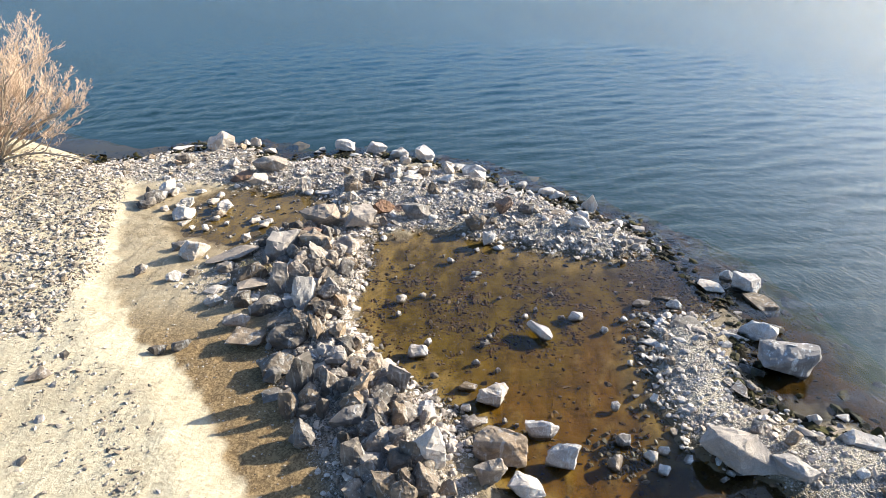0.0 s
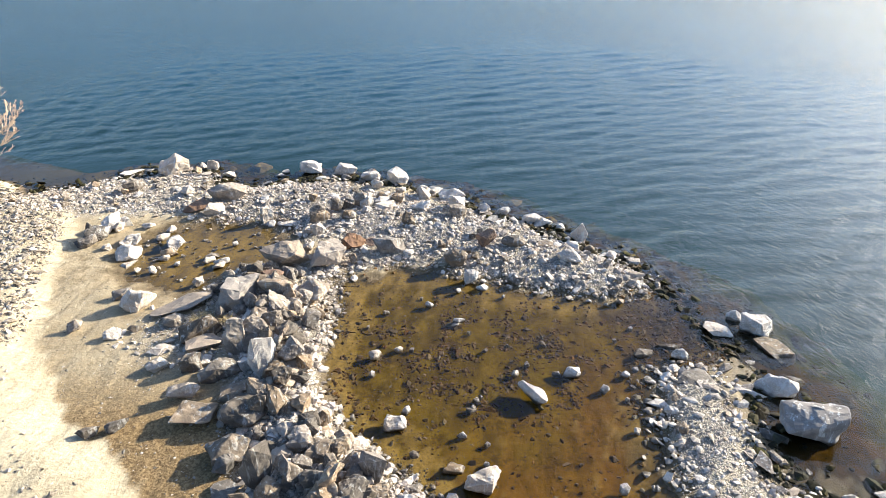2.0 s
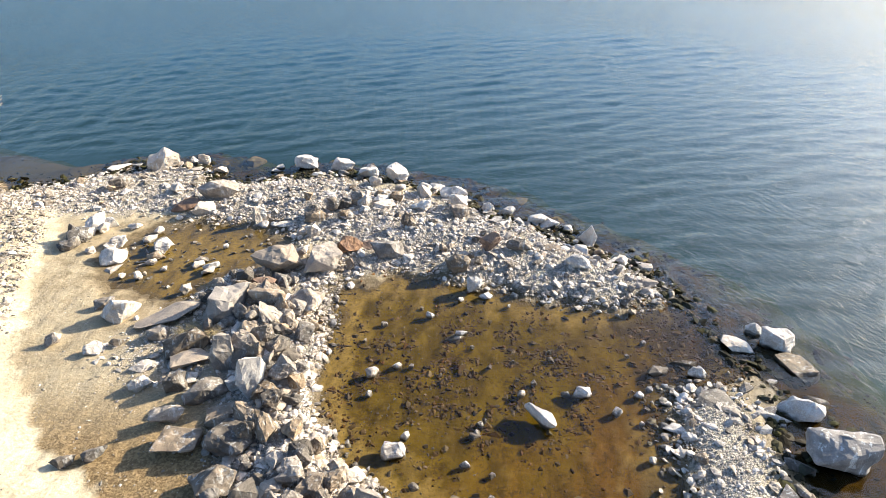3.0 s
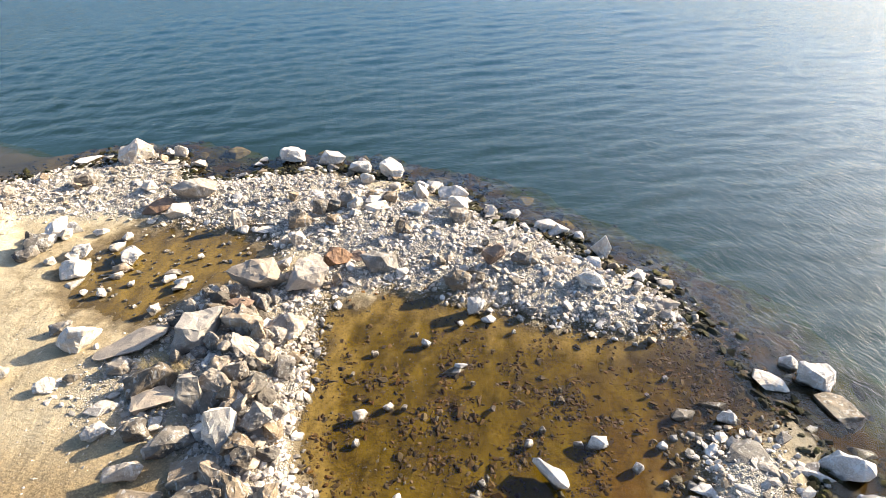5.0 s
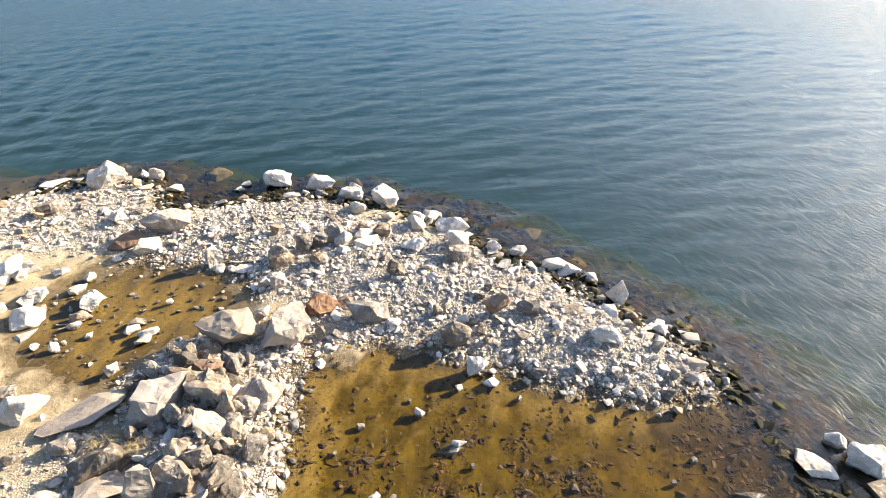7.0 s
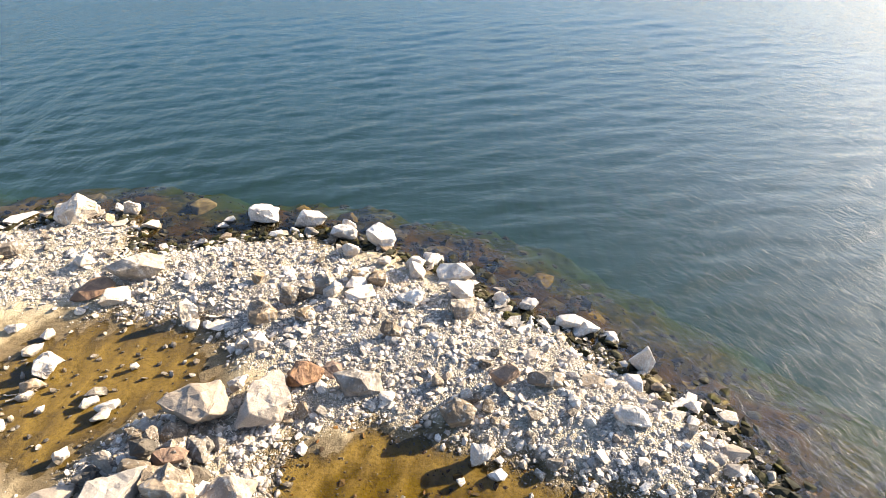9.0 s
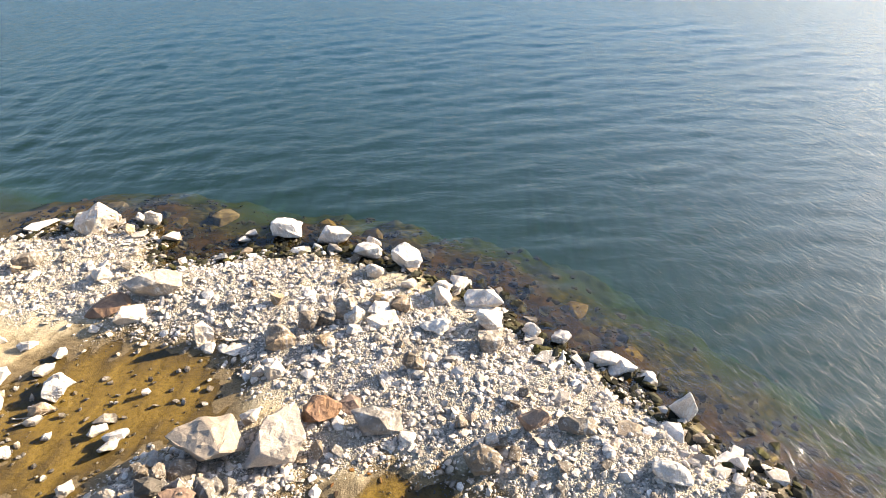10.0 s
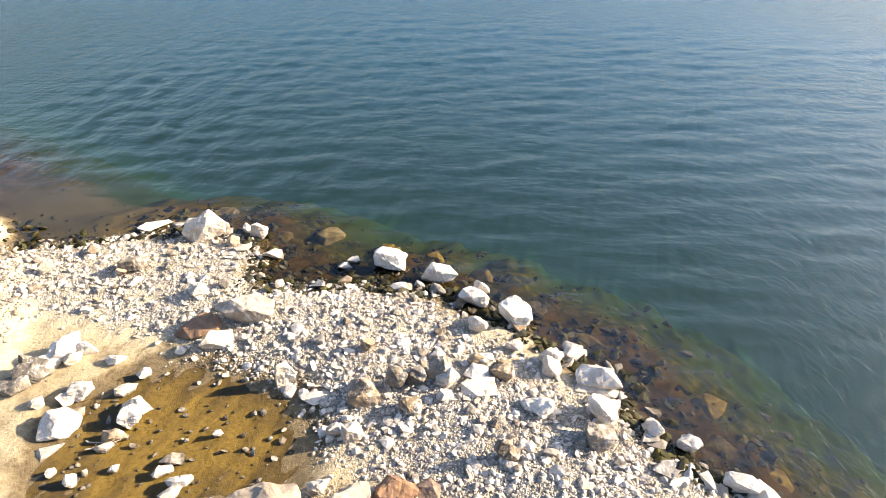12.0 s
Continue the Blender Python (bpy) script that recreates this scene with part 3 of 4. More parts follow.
rock(6.21, 12.84, 0.37, 0.2, 0.07, -23, "WHITE", "slab")
rock(5.54, 12.95, 0.6, 0.31, 0.11, -21, "WHITE", "slab")
rock(5.7, 12.6, 0.34, 0.17, 0.16, -22, "WHITE", "block")
rock(9.27, 10.27, 0.29, 0.35, 0.11, -39, "WHITE", "slab")
rock(-9.69, 15.88, 0.44, 0.32, 0.31, 31, "TAN", "block")
rock(-7.53, 11.99, 0.52, 0.24, 0.25, 31, "GREY", "block")
rock(-6.97, 12.19, 0.53, 0.24, 0.26, 29, "GREY", "block")
rock(-9.76, 10.57, 0.64, 0.44, 0.25, 41, "GREY", "slab")
rock(-11.52, 21.17, 0.75, 0.55, 0.44, 28, "GREY", "block")
rock(-4.66, 19.33, 1.48, 1.1, 0.76, 16, "PALE", "block")
rock(-3.34, 19.6, 1.3, 1.3, 0.6, 30, "PALE", "flag")
rock(-2.54, 20.42, 0.87, 0.65, 0.5, 9, "RUSTY", "block")
rock(-2.03, 20.75, 0.53, 0.59, 0.21, 7, "RUSTY", "slab")
rock(-1.34, 20.19, 1.07, 0.52, 0.52, 5, "GREY", "block")
rock(-5.55, 17.13, 1.6, 1.05, 0.72, 38, "PALE", "flag")
rock(-4.77, 18.08, 0.82, 0.37, 0.4, 18, "RUSTY", "block")
rock(-4.4, 17.16, 0.98, 0.74, 0.56, 18, "TAN", "block")
rock(-3.95, 17.4, 0.4, 0.46, 0.36, 16, "WHITE", "block")
rock(-3.93, 16.87, 0.59, 0.44, 0.42, 16, "GREY", "block")
rock(-3.39, 17.28, 1.07, 0.8, 0.58, 14, "TAN", "block")
rock(-6.28, 17.8, 0.51, 0.38, 0.31, 23, "GREY", "block")
rock(-10.06, 20.24, 0.85, 0.72, 0.44, 37, "WHITE", "round")
rock(-10.28, 21.11, 0.59, 0.44, 0.33, 30, "WHITE", "block")
rock(-8.77, 21.13, 0.68, 0.5, 0.37, 26, "WHITE", "block")
rock(-6.82, 19.72, 0.54, 0.25, 0.26, 23, "WHITE", "block")
rock(-7.26, 20.18, 0.51, 0.34, 0.2, 23, "TAN", "slab")
rock(-7.16, 18.39, 0.36, 0.27, 0.32, 25, "WHITE", "block")
rock(-8.78, 20.34, 0.58, 0.26, 0.28, 27, "TAN", "block")
rock(-8.44, 17.12, 1.03, 0.76, 0.62, 31, "WHITE", "block")
rock(-9.1, 17.54, 0.59, 0.34, 0.29, 32, "TAN", "block")
rock(-7.13, 16.97, 1.85, 0.83, 0.32, 28, "PALE", "slab")
rock(-7.09, 16.17, 0.56, 0.43, 0.3, 29, "TAN", "block")
rock(-6.16, 15.61, 1.16, 0.52, 0.57, 27, "GREY", "block")
rock(-5.97, 15.2, 0.98, 0.77, 0.3, 27, "PALE", "slab")
rock(-5.03, 14.88, 0.58, 0.31, 1.07, 24, "TAN", "upright")
rock(-4.62, 14.97, 0.69, 0.52, 0.4, 22, "TAN", "block")
rock(-4.85, 15.61, 0.71, 0.53, 0.35, 22, "GREY", "block")
rock(-4.02, 13.85, 0.71, 0.39, 1.11, 21, "WHITE", "upright")
rock(-8.52, 15.58, 0.55, 0.28, 0.26, 35, "WHITE", "block")
rock(-8.04, 15.86, 0.43, 0.21, 0.21, 33, "GREY", "block")
rock(-7.03, 14.95, 0.77, 0.35, 0.13, 31, "WHITE", "slab")
rock(-6.84, 14.28, 0.59, 0.44, 0.33, 32, "WHITE", "block")
rock(-5.95, 14.17, 0.54, 0.37, 0.5, 29, "GREY", "block")
rock(-5.18, 13.87, 1.02, 0.45, 0.5, 26, "GREY", "block")
rock(-5.82, 13.2, 0.77, 0.35, 0.37, 30, "TAN", "block")
rock(-4.61, 14.16, 0.36, 0.27, 0.33, 23, "WHITE", "block")
rock(-4.49, 13.48, 1.15, 0.59, 0.2, 24, "TAN", "slab")
rock(-4.26, 15.74, 0.4, 0.24, 0.36, 19, "WHITE", "block")
rock(-3.39, 14.57, 0.34, 0.25, 0.31, 17, "WHITE", "block")
rock(0.91, 24.48, 1.05, 0.65, 0.52, -4, "WHITE", "block")
rock(0.89, 24.24, 1.21, 0.58, 0.21, -4, "WHITE", "slab")
rock(1.03, 23.43, 0.68, 0.55, 0.59, -5, "WHITE", "block")
rock(-0.16, 24.49, 0.45, 0.47, 0.42, 1, "WHITE", "block")
rock(0.26, 25.26, 0.64, 0.43, 0.25, 0, "WHITE", "slab")
rock(1.92, 20.11, 0.69, 0.37, 0.74, -6, "RUSTY", "upright")
rock(0.88, 19.38, 0.78, 0.66, 0.5, -3, "TAN", "round")
rock(4.59, 19.3, 0.79, 0.59, 0.46, -15, "WHITE", "block")
rock(4.11, 22.35, 0.87, 0.68, 0.32, -12, "WHITE", "slab")
rock(4.81, 22.06, 0.75, 0.5, 0.29, -14, "WHITE", "slab")
rock(5.22, 21.0, 0.58, 0.31, 0.76, -16, "WHITE", "upright")
rock(4.86, 20.45, 0.5, 0.43, 0.19, -15, "WHITE", "slab")
rock(4.07, 20.32, 0.73, 0.45, 0.13, -13, "TAN", "slab")
rock(2.84, 20.22, 0.79, 0.35, 0.38, -9, "TAN", "block")
rock(5.47, 20.34, 0.33, 0.25, 0.23, -17, "GREY", "block")
rock(6.03, 19.75, 0.38, 0.28, 0.28, -19, "WHITE", "block")
rock(1.35, 18.42, 0.49, 0.31, 0.45, -4, "WHITE", "block")
rock(1.64, 18.08, 0.44, 0.29, 0.18, -6, "WHITE", "slab")
rock(-0.33, 23.18, 0.75, 0.56, 0.4, 1, "WHITE", "block")
rock(-0.64, 21.81, 0.38, 0.29, 0.33, 2, "GREY", "block")
rock(-1.75, 24.15, 0.67, 0.34, 0.32, 5, "TAN", "block")
rock(-2.35, 23.37, 0.53, 0.39, 0.42, 7, "WHITE", "block")
rock(-1.62, 23.4, 0.8, 0.64, 0.19, 5, "WHITE", "slab")
rock(-3.05, 23.22, 0.52, 0.39, 0.4, 9, "GREY", "block")
rock(-1.27, 24.21, 0.56, 0.26, 0.28, 4, "TAN", "block")
rock(2.12, 23.43, 0.44, 0.32, 0.32, -5, "WHITE", "block")
rock(-11.04, 27.36, 1.32, 0.71, 0.74, 30, "WHITE", "block")
rock(-12.88, 27.46, 1.06, 0.64, 0.19, 34, "WHITE", "slab")
rock(-12.26, 27.72, 0.45, 0.36, 0.11, 32, "WHITE", "slab")
rock(-9.96, 28.06, 0.36, 0.32, 0.34, 27, "WHITE", "block")
rock(-9.54, 27.89, 0.54, 0.44, 0.51, 26, "WHITE", "block")
rock(-5.14, 27.53, 0.96, 0.72, 0.58, 16, "WHITE", "block")
rock(-3.65, 27.29, 1.08, 0.48, 0.53, 12, "WHITE", "block")
rock(-2.51, 26.62, 0.84, 0.63, 0.42, 9, "WHITE", "block")
rock(-2.39, 27.09, 0.49, 0.36, 0.38, 8, "WHITE", "block")
rock(-1.28, 25.99, 0.82, 0.57, 0.76, 5, "WHITE", "block")
rock(-0.23, 24.83, 0.56, 0.41, 0.44, 2, "WHITE", "block")
rock(0.27, 25.38, 0.58, 0.46, 0.2, 0, "WHITE", "slab")
rock(-1.77, 23.78, 0.63, 0.5, 0.23, 8, "WHITE", "slab")
rock(-3.99, 22.45, 0.79, 0.36, 0.38, 17, "TAN", "block")
rock(-5.1, 22.32, 0.72, 0.4, 0.12, 21, "WHITE", "slab")
rock(-2.89, 22.42, 0.51, 0.37, 0.26, 13, "TAN", "block")
rock(-5.97, 22.66, 0.5, 0.27, 0.59, 23, "WHITE", "upright")
rock(-7.75, 24.12, 1.55, 0.68, 0.75, 27, "TAN", "block")
rock(-8.82, 23.6, 1.21, 0.95, 0.23, 30, "RUSTY", "slab")
rock(-9.5, 24.68, 0.53, 0.4, 0.37, 30, "WHITE", "block")
rock(-6.23, 27.42, 0.38, 0.21, 0.19, 19, "WHITE", "block")
rock(-6.41, 27.14, 0.49, 0.34, 0.19, 19, "WHITE", "slab")
rock(-8.56, 26.98, 0.59, 0.32, 0.29, 25, "WHITE", "block")
rock(-11.28, 21.93, 0.76, 0.56, 0.55, 40, "WHITE", "block")
rock(-10.91, 22.16, 0.43, 0.29, 0.4, 38, "WHITE", "block")
rock(-11.86, 25.27, 0.87, 0.39, 0.43, 35, "TAN", "block")
rock(2.85, 23.24, 0.5, 0.37, 0.32, -9, "WHITE", "block")
rock(-8.07, 23.2, 0.82, 0.37, 0.4, 29, "WHITE", "block")
rock(-4.03, 20.2, 0.45, 0.34, 0.42, 20, "WHITE", "block")
rock(3.8, 22.48, 0.73, 0.32, 0.35, -13, "WHITE", "block")
rock(-8.69, 20.77, 0.52, 0.41, 0.43, 53, "WHITE", "block")
rock(-10.41, 20.88, 0.43, 0.35, 0.26, 57, "WHITE", "block")
rock(-10.92, 20.55, 0.32, 0.26, 0.19, 60, "WHITE", "block")
rock(-9.38, 21.51, 0.54, 0.27, 0.26, 52, "WHITE", "block")
rock(-9.27, 22.0, 0.33, 0.27, 0.22, 50, "WHITE", "block")
rock(-8.8, 20.05, 0.41, 0.26, 0.2, 56, "WHITE", "block")
rock(-8.27, 19.67, 0.25, 0.2, 0.16, 56, "WHITE", "block")
rock(-7.28, 19.86, 0.43, 0.21, 0.21, 52, "WHITE", "block")
rock(-6.83, 19.47, 0.44, 0.26, 0.21, 52, "WHITE", "block")
rock(-8.86, 19.17, 0.28, 0.25, 0.26, 60, "WHITE", "block")
rock(-9.4, 19.24, 0.21, 0.17, 0.16, 62, "WHITE", "block")
rock(-9.94, 20.6, 0.37, 0.3, 0.21, 57, "GREY", "block")
rock(-9.84, 19.7, 0.59, 0.29, 0.1, 61, "WHITE", "slab")
rock(-6.71, 20.97, 0.2, 0.16, 0.18, 45, "WHITE", "block")
rock(-11.61, 20.77, 0.63, 0.5, 0.36, 60, "TAN", "block")
rock(-11.75, 21.27, 0.4, 0.24, 0.64, 59, "GREY", "upright")
rock(-11.38, 21.56, 0.75, 0.44, 0.36, 57, "WHITE", "block")
rock(-11.02, 21.86, 0.43, 0.37, 0.4, 55, "WHITE", "block")
rock(-11.87, 20.76, 0.46, 0.39, 0.18, 61, "GREY", "slab")
rock(-10.08, 22.13, 0.45, 0.29, 0.22, 52, "WHITE", "block")
rock(-5.98, 22.59, 0.38, 0.24, 0.64, 36, "WHITE", "upright")
rock(-4.06, 22.59, 0.61, 0.49, 0.52, 26, "TAN", "block")
rock(-3.42, 23.06, 0.5, 0.41, 0.45, 22, "GREY", "block")
rock(-3.0, 23.25, 0.45, 0.3, 0.42, 19, "GREY", "block")
rock(-2.55, 23.57, 0.62, 0.5, 0.44, 16, "GREY", "block")
rock(-1.71, 24.21, 0.56, 0.29, 0.28, 11, "WHITE", "block")
rock(-1.25, 23.98, 0.53, 0.43, 0.33, 8, "TAN", "block")
rock(-1.72, 23.42, 0.66, 0.56, 0.14, 12, "WHITE", "slab")
rock(1.04, 22.67, 0.69, 0.55, 0.47, -6, "TAN", "block")
rock(2.06, 23.39, 0.42, 0.34, 0.34, -11, "WHITE", "block")
rock(-2.94, 22.46, 0.49, 0.39, 0.31, 20, "TAN", "block")
rock(-0.79, 21.75, 0.37, 0.22, 0.61, 7, "GREY", "upright")
rock(-3.91, 21.57, 0.49, 0.32, 0.45, 29, "WHITE", "block")
rock(-4.32, 21.56, 0.32, 0.22, 0.3, 31, "WHITE", "block")
rock(-2.11, 25.45, 0.5, 0.4, 0.38, 11, "WHITE", "block")
rock(-1.12, 24.95, 0.4, 0.31, 0.23, 7, "WHITE", "block")
rock(2.55, 13.3, 0.95, 0.28, 0.34, -52, "WHITE", "flag")  # leaning slab in the pool

# ---- loose stones between them ----
def pebble_shapes(count, seed, rough=0.36, plain=False):
    """Small angular stones of unit size: corners and faces."""
    out = []
    for k in range(count):
        bm = bmesh.new()
        if plain:
            tips = [bm.verts.new(p) for p in ((0.5, 0, 0), (0, 0.5, 0), (-0.5, 0, 0), (0, -0.5, 0), (0.1, 0.08, 0.5), (-0.06, -0.1, -0.5))]
            for i in range(4):
                bm.faces.new((tips[i], tips[(i + 1) % 4], tips[4]))
                bm.faces.new((tips[(i + 1) % 4], tips[i], tips[5]))
        else:
            bmesh.ops.create_icosphere(bm, subdivisions=1, radius=0.5)
        r = np.random.RandomState(seed + k)
        pts = np.array([v.co[:] for v in bm.verts])
        pts *= 1 + r.uniform(-rough, rough, (len(pts), 1))
        pts *= r.uniform(0.65, 1.0, 3) * np.array([1.3, 0.95, 0.56])
        bm.verts.index_update()
        faces = np.array([[v.index for v in f.verts] for f in bm.faces])
        bm.free()
        out.append((pts, faces))
    return out


def strewn(name, at, size, material, seed, label, category, sink=0.3, rough=0.36, plain=False):
    """Many stones in one mesh, each turned its own way and a little sunk into the ground."""
    r = np.random.RandomState(seed)
    shapes = pebble_shapes(10, seed, rough, plain)
    pick = r.randint(0, len(shapes), len(at))
    turn, lean = r.uniform(0, 6.28, len(at)), r.normal(0, 0.28, (len(at), 2))
    z = land(at[:, 0], at[:, 1])
    verts, faces, start = [], [], 0
    for k, (pts, tris) in enumerate(shapes):
        m = np.nonzero(pick == k)[0]
        if not len(m):
            continue
        p = pts[None] * size[m][:, None, None]
        p = p + np.stack([0 * p[..., 0], 0 * p[..., 0], p[..., 0] * lean[m, :1] + p[..., 1] * lean[m, 1:]], -1)
        c, s = np.cos(turn[m])[:, None], np.sin(turn[m])[:, None]
        q = np.stack([p[..., 0] * c - p[..., 1] * s + at[m, :1], p[..., 0] * s + p[..., 1] * c + at[m, 1:2], p[..., 2] + (z[m] + size[m] * (0.24 - 0.42 * sink))[:, None]], -1)
        verts.append(q.reshape(-1, 3))
        faces.append((tris[None] + (start + np.arange(len(m)) * len(pts))[:, None, None]).reshape(-1, 3))
        start += len(m) * len(pts)
    verts, faces = np.concatenate(verts), np.concatenate(faces)
    me = bpy.data.meshes.new(name)
    me.vertices.add(len(verts)), me.vertices.foreach_set("co", verts.ravel())
    me.loops.add(faces.size), me.loops.foreach_set("vertex_index", faces.ravel())
    me.polygons.add(len(faces)), me.polygons.foreach_set("loop_start", np.arange(0, faces.size, 3))
    me.polygons.foreach_set("use_smooth", np.zeros(len(faces), bool))
    me.update(), me.validate()
    me.materials.append(material)
    return tagged(new(name, me), label, category, kind="stuff")


def sown(count, box, chance, seed):
    """Up to count places in a box (x0, y0, x1, y1), kept by their chance."""
    r = np.random.RandomState(seed)
    x, y = r.uniform(box[0], box[2], count), r.uniform(box[1], box[3], count)
    keep = r.uniform(0, 1, count) < chance(x, y)
    return np.stack([x[keep], y[keep]], -1)


def sizes(count, low, high, seed):
    """Mostly small, a few large."""
    return low + (high - low) * np.random.RandomState(seed).uniform(0, 1, count) ** 3.2


def beach(x, y):
    """The gravel on the bank: thick up to its edge inland, thin on the bare sand near the track."""
    bank, shore = inside(x, y, CREST), inside(x, y, SHORE)
    track = ease((bank - 0.05 - 0.42 * np.maximum(15.8 - y, 0)) / 0.4)
    thick = ease((y - 11.4 + 0.12 * (x + 10) + 0.5 * ripple(x, y, 2.3, 27)) / 1.2)
    strip = 0.30 * np.exp(-((bank - 1.9) / 0.55) ** 2) * ease((13 - y) / 2)
    thin = 0.07 * ease((bank - 0.5) / 0.6)
    d = np.maximum.reduce([track * thick * (0.75 + 0.25 * ripple(x, y, 1.3, 22)), strip, thin])
    return np.where(shore > 0.1, d, 0) * ease((27.0 - y) / 2) * (1 - 0.9 * np.exp(-((x + 20) / 2.6) ** 2 - ((y - 26) / 1.2) ** 2))


def bottom(x, y):
    """Stones on the floor of the pool, in drifts."""
    pond, shore = inside(x, y, POND), inside(x, y, SHORE)
    heart = np.exp(-(((x - 1.3) / 3.9) ** 2 + ((y - 14.8) / 2.3) ** 2) ** 2)
    drift = ease(0.45 + 0.7 * ripple(x, y, 1.9, 23) + 0.5 * ripple(x, y, 0.7, 24)) * (0.12 + 0.88 * heart)
    side = 0.8 * ease((x - 4.5) / 2.5) * ease((pond + 0.4) / 0.5)
    return np.where(pond > -0.3, np.maximum(drift, side), 0)


def shallows(x, y):
    shore = inside(x, y, SHORE)
    return np.where(shore < 0.3, np.exp(-np.maximum(-shore, 0) / 1.1), 0) * (0.6 + 0.4 * ripple(x, y, 1.2, 25)) * (1 - 0.65 * np.exp(-((x - 9.2) / 2.2) ** 2 - ((y - 11) / 3) ** 2)) * (1 - 0.9 * sandy(x, y))


FIELD = (-16, 6.5, 12, 28.5)
at = sown(90000, FIELD, lambda x, y: stony(x, y) * (1 - 0.75 * ease((x - 5.0) / 0.8) * ease((14.0 - y) / 1.0)), 1)
strewn("cobbles", at, sizes(len(at), 0.045, 0.2, 2), SHINGLE, 3, "pale grey angular cobbles heaped along the shore", "cobbles", 0.2)
at = sown(5000, FIELD, lambda x, y: stony(x, y) * ease(0.5 + 0.7 * ripple(x, y, 1.4, 55)) * (1 - 0.9 * ease((x - 5.0) / 0.8) * ease((14.0 - y) / 1.0)), 51)
strewn("large_cobbles", at, 0.16 + 0.22 * np.random.RandomState(52).uniform(0, 1, len(at)) ** 2, SHINGLE, 53, "large pale angular stones lying among the cobbles", "cobbles", 0.35, 0.3)
at = sown(250000, FIELD, lambda x, y: np.minimum(1, 1.2 * stony(x, y)), 4)
strewn("shingle", at, sizes(len(at), 0.03, 0.085, 5), SHINGLE, 6, "fine pale shingle filling the gaps between cobbles", "shingle", 0.2, plain=True)
at = sown(130000, (-24, 6, -3, 28), beach, 7)
strewn("gravel", at, sizes(len(at), 0.03, 0.16, 8), BEACH, 9, "dusty tan gravel strewn over the dry bank", "gravel", 0.35, plain=True)
at = sown(26000, (-24, 6, -3, 28), lambda x, y: beach(x, y) * (0.2 + 0.8 * ease((beach(x, y) - 0.2) / 0.3)), 107)
strewn("bank_stones", at, 0.08 + 0.17 * np.random.RandomState(108).uniform(0, 1, len(at)) ** 2.2, BEACH, 109, "grey-brown angular stones lying thick on the dry bank", "stones", 0.3)
at = sown(30000, (-4, 6.5, 9, 19.5), bottom, 10)
strewn("pool_stones", at, sizes(len(at), 0.035, 0.15, 11), SUNKEN, 12, "dark algae-brown stones on the floor of the pool", "stones", 0.55)
at = sown(110000, (-18, 6, 16, 32), shallows, 13)
strewn("lake_stones", at, sizes(len(at), 0.06, 0.36, 14), WEEDED, 15, "brown weedy stones in the lake shallows", "stones", 0.4)


at = sown(60000, (-13, 6, 1, 24), lambda x, y: 0.17 * grit(x, y) * (1 - 0.8 * ease(1 + inside(x, y, PUDDLE))) * (0.7 + 0.3 * ripple(x, y, 1.1, 26)), 16)
strewn("grit_stones", at, sizes(len(at), 0.02, 0.10, 17), BEACH, 18, "small brown stones scattered on the low gritty ground", "gravel", 0.5, plain=True)


at = sown(2600, (-5, 8, 1.5, 19.5), lambda x, y: np.exp(-(away(x, y, EDGE) / 0.6) ** 4), 71)
strewn("shore_cobbles", at, 0.09 + 0.16 * np.random.RandomState(72).uniform(0, 1, len(at)) ** 1.6, SHINGLE, 73, "pale chunky stones spilled along the edge of the pool", "cobbles", 0.2, 0.3)


at = np.concatenate([sown(700, (2.6, 8.0, 5.0, 10.2), lambda x, y: np.exp(-(((x - 3.9) / 0.75) ** 2 + ((y - 9.0) / 0.6) ** 2) ** 2), 75), sown(260, (-10.5, 17.5, -4.5, 23), lambda x, y: np.where(inside(x, y, PUDDLE) > 0.1, 0.9, 0), 76)])
strewn("pool_pebbles", at, 0.05 + 0.13 * np.random.RandomState(77).uniform(0, 1, len(at)) ** 1.8, BEACH, 78, "greyish stones gathered in the pool and the muddy puddle", "cobbles", 0.1, 0.3)


at = sown(11000, (-4, 8, 8, 18.5), lambda x, y: bottom(x, y) * (inside(x, y, POND) > 0.2), 81)
strewn("weed_clods", at, 0.07 + 0.24 * np.random.RandomState(82).uniform(0, 1, len(at)) ** 2.4, CLODS, 83, "dark brown weedy clods on the floor of the pool", "clods", 0.97, 0.45)


at = sown(900, (4.2, 8.5, 8.5, 14.5), lambda x, y: np.exp(-((away(x, y, SPIT) - 0.85) / 0.45) ** 2) * (inside(x, y, SHORE) > -0.3), 84)
strewn("bar_stones", at, 0.09 + 0.17 * np.random.RandomState(85).uniform(0, 1, len(at)) ** 1.8, SHINGLE, 86, "pale flat stones along the edge of the gravel bar", "cobbles", 0.2, 0.3)


# ---- single stones of middling size ----
kinds = []
for k in range(18):
    colour = ["WHITE", "GREY", "WHITE", "TAN", "GREY", "PALE"][k % 6]
    form = ["block", "slab", "block", "upright", "round", "block"][(k * 5) % 6]
    bm = hull(500 + k, 1.0, 0.8, {"block": 0.65, "slab": 0.35, "upright": 0.95, "round": 0.6}[form], form, fine=False)
    me = bpy.data.meshes.new("rock")
    bm.to_mesh(me)
    bm.free()
    me.materials.append(STONES[colour])
    kinds.append((me, f"small {FORMS[form]} {COLOURS[colour]} stone"))
r = random.Random(77)
spots = sown(5200, FIELD, lambda x, y: stony(x, y) * (0.4 + 0.6 * np.exp(-(away(x, y, RIDGE) / 1.3) ** 2)), 31)[:290]
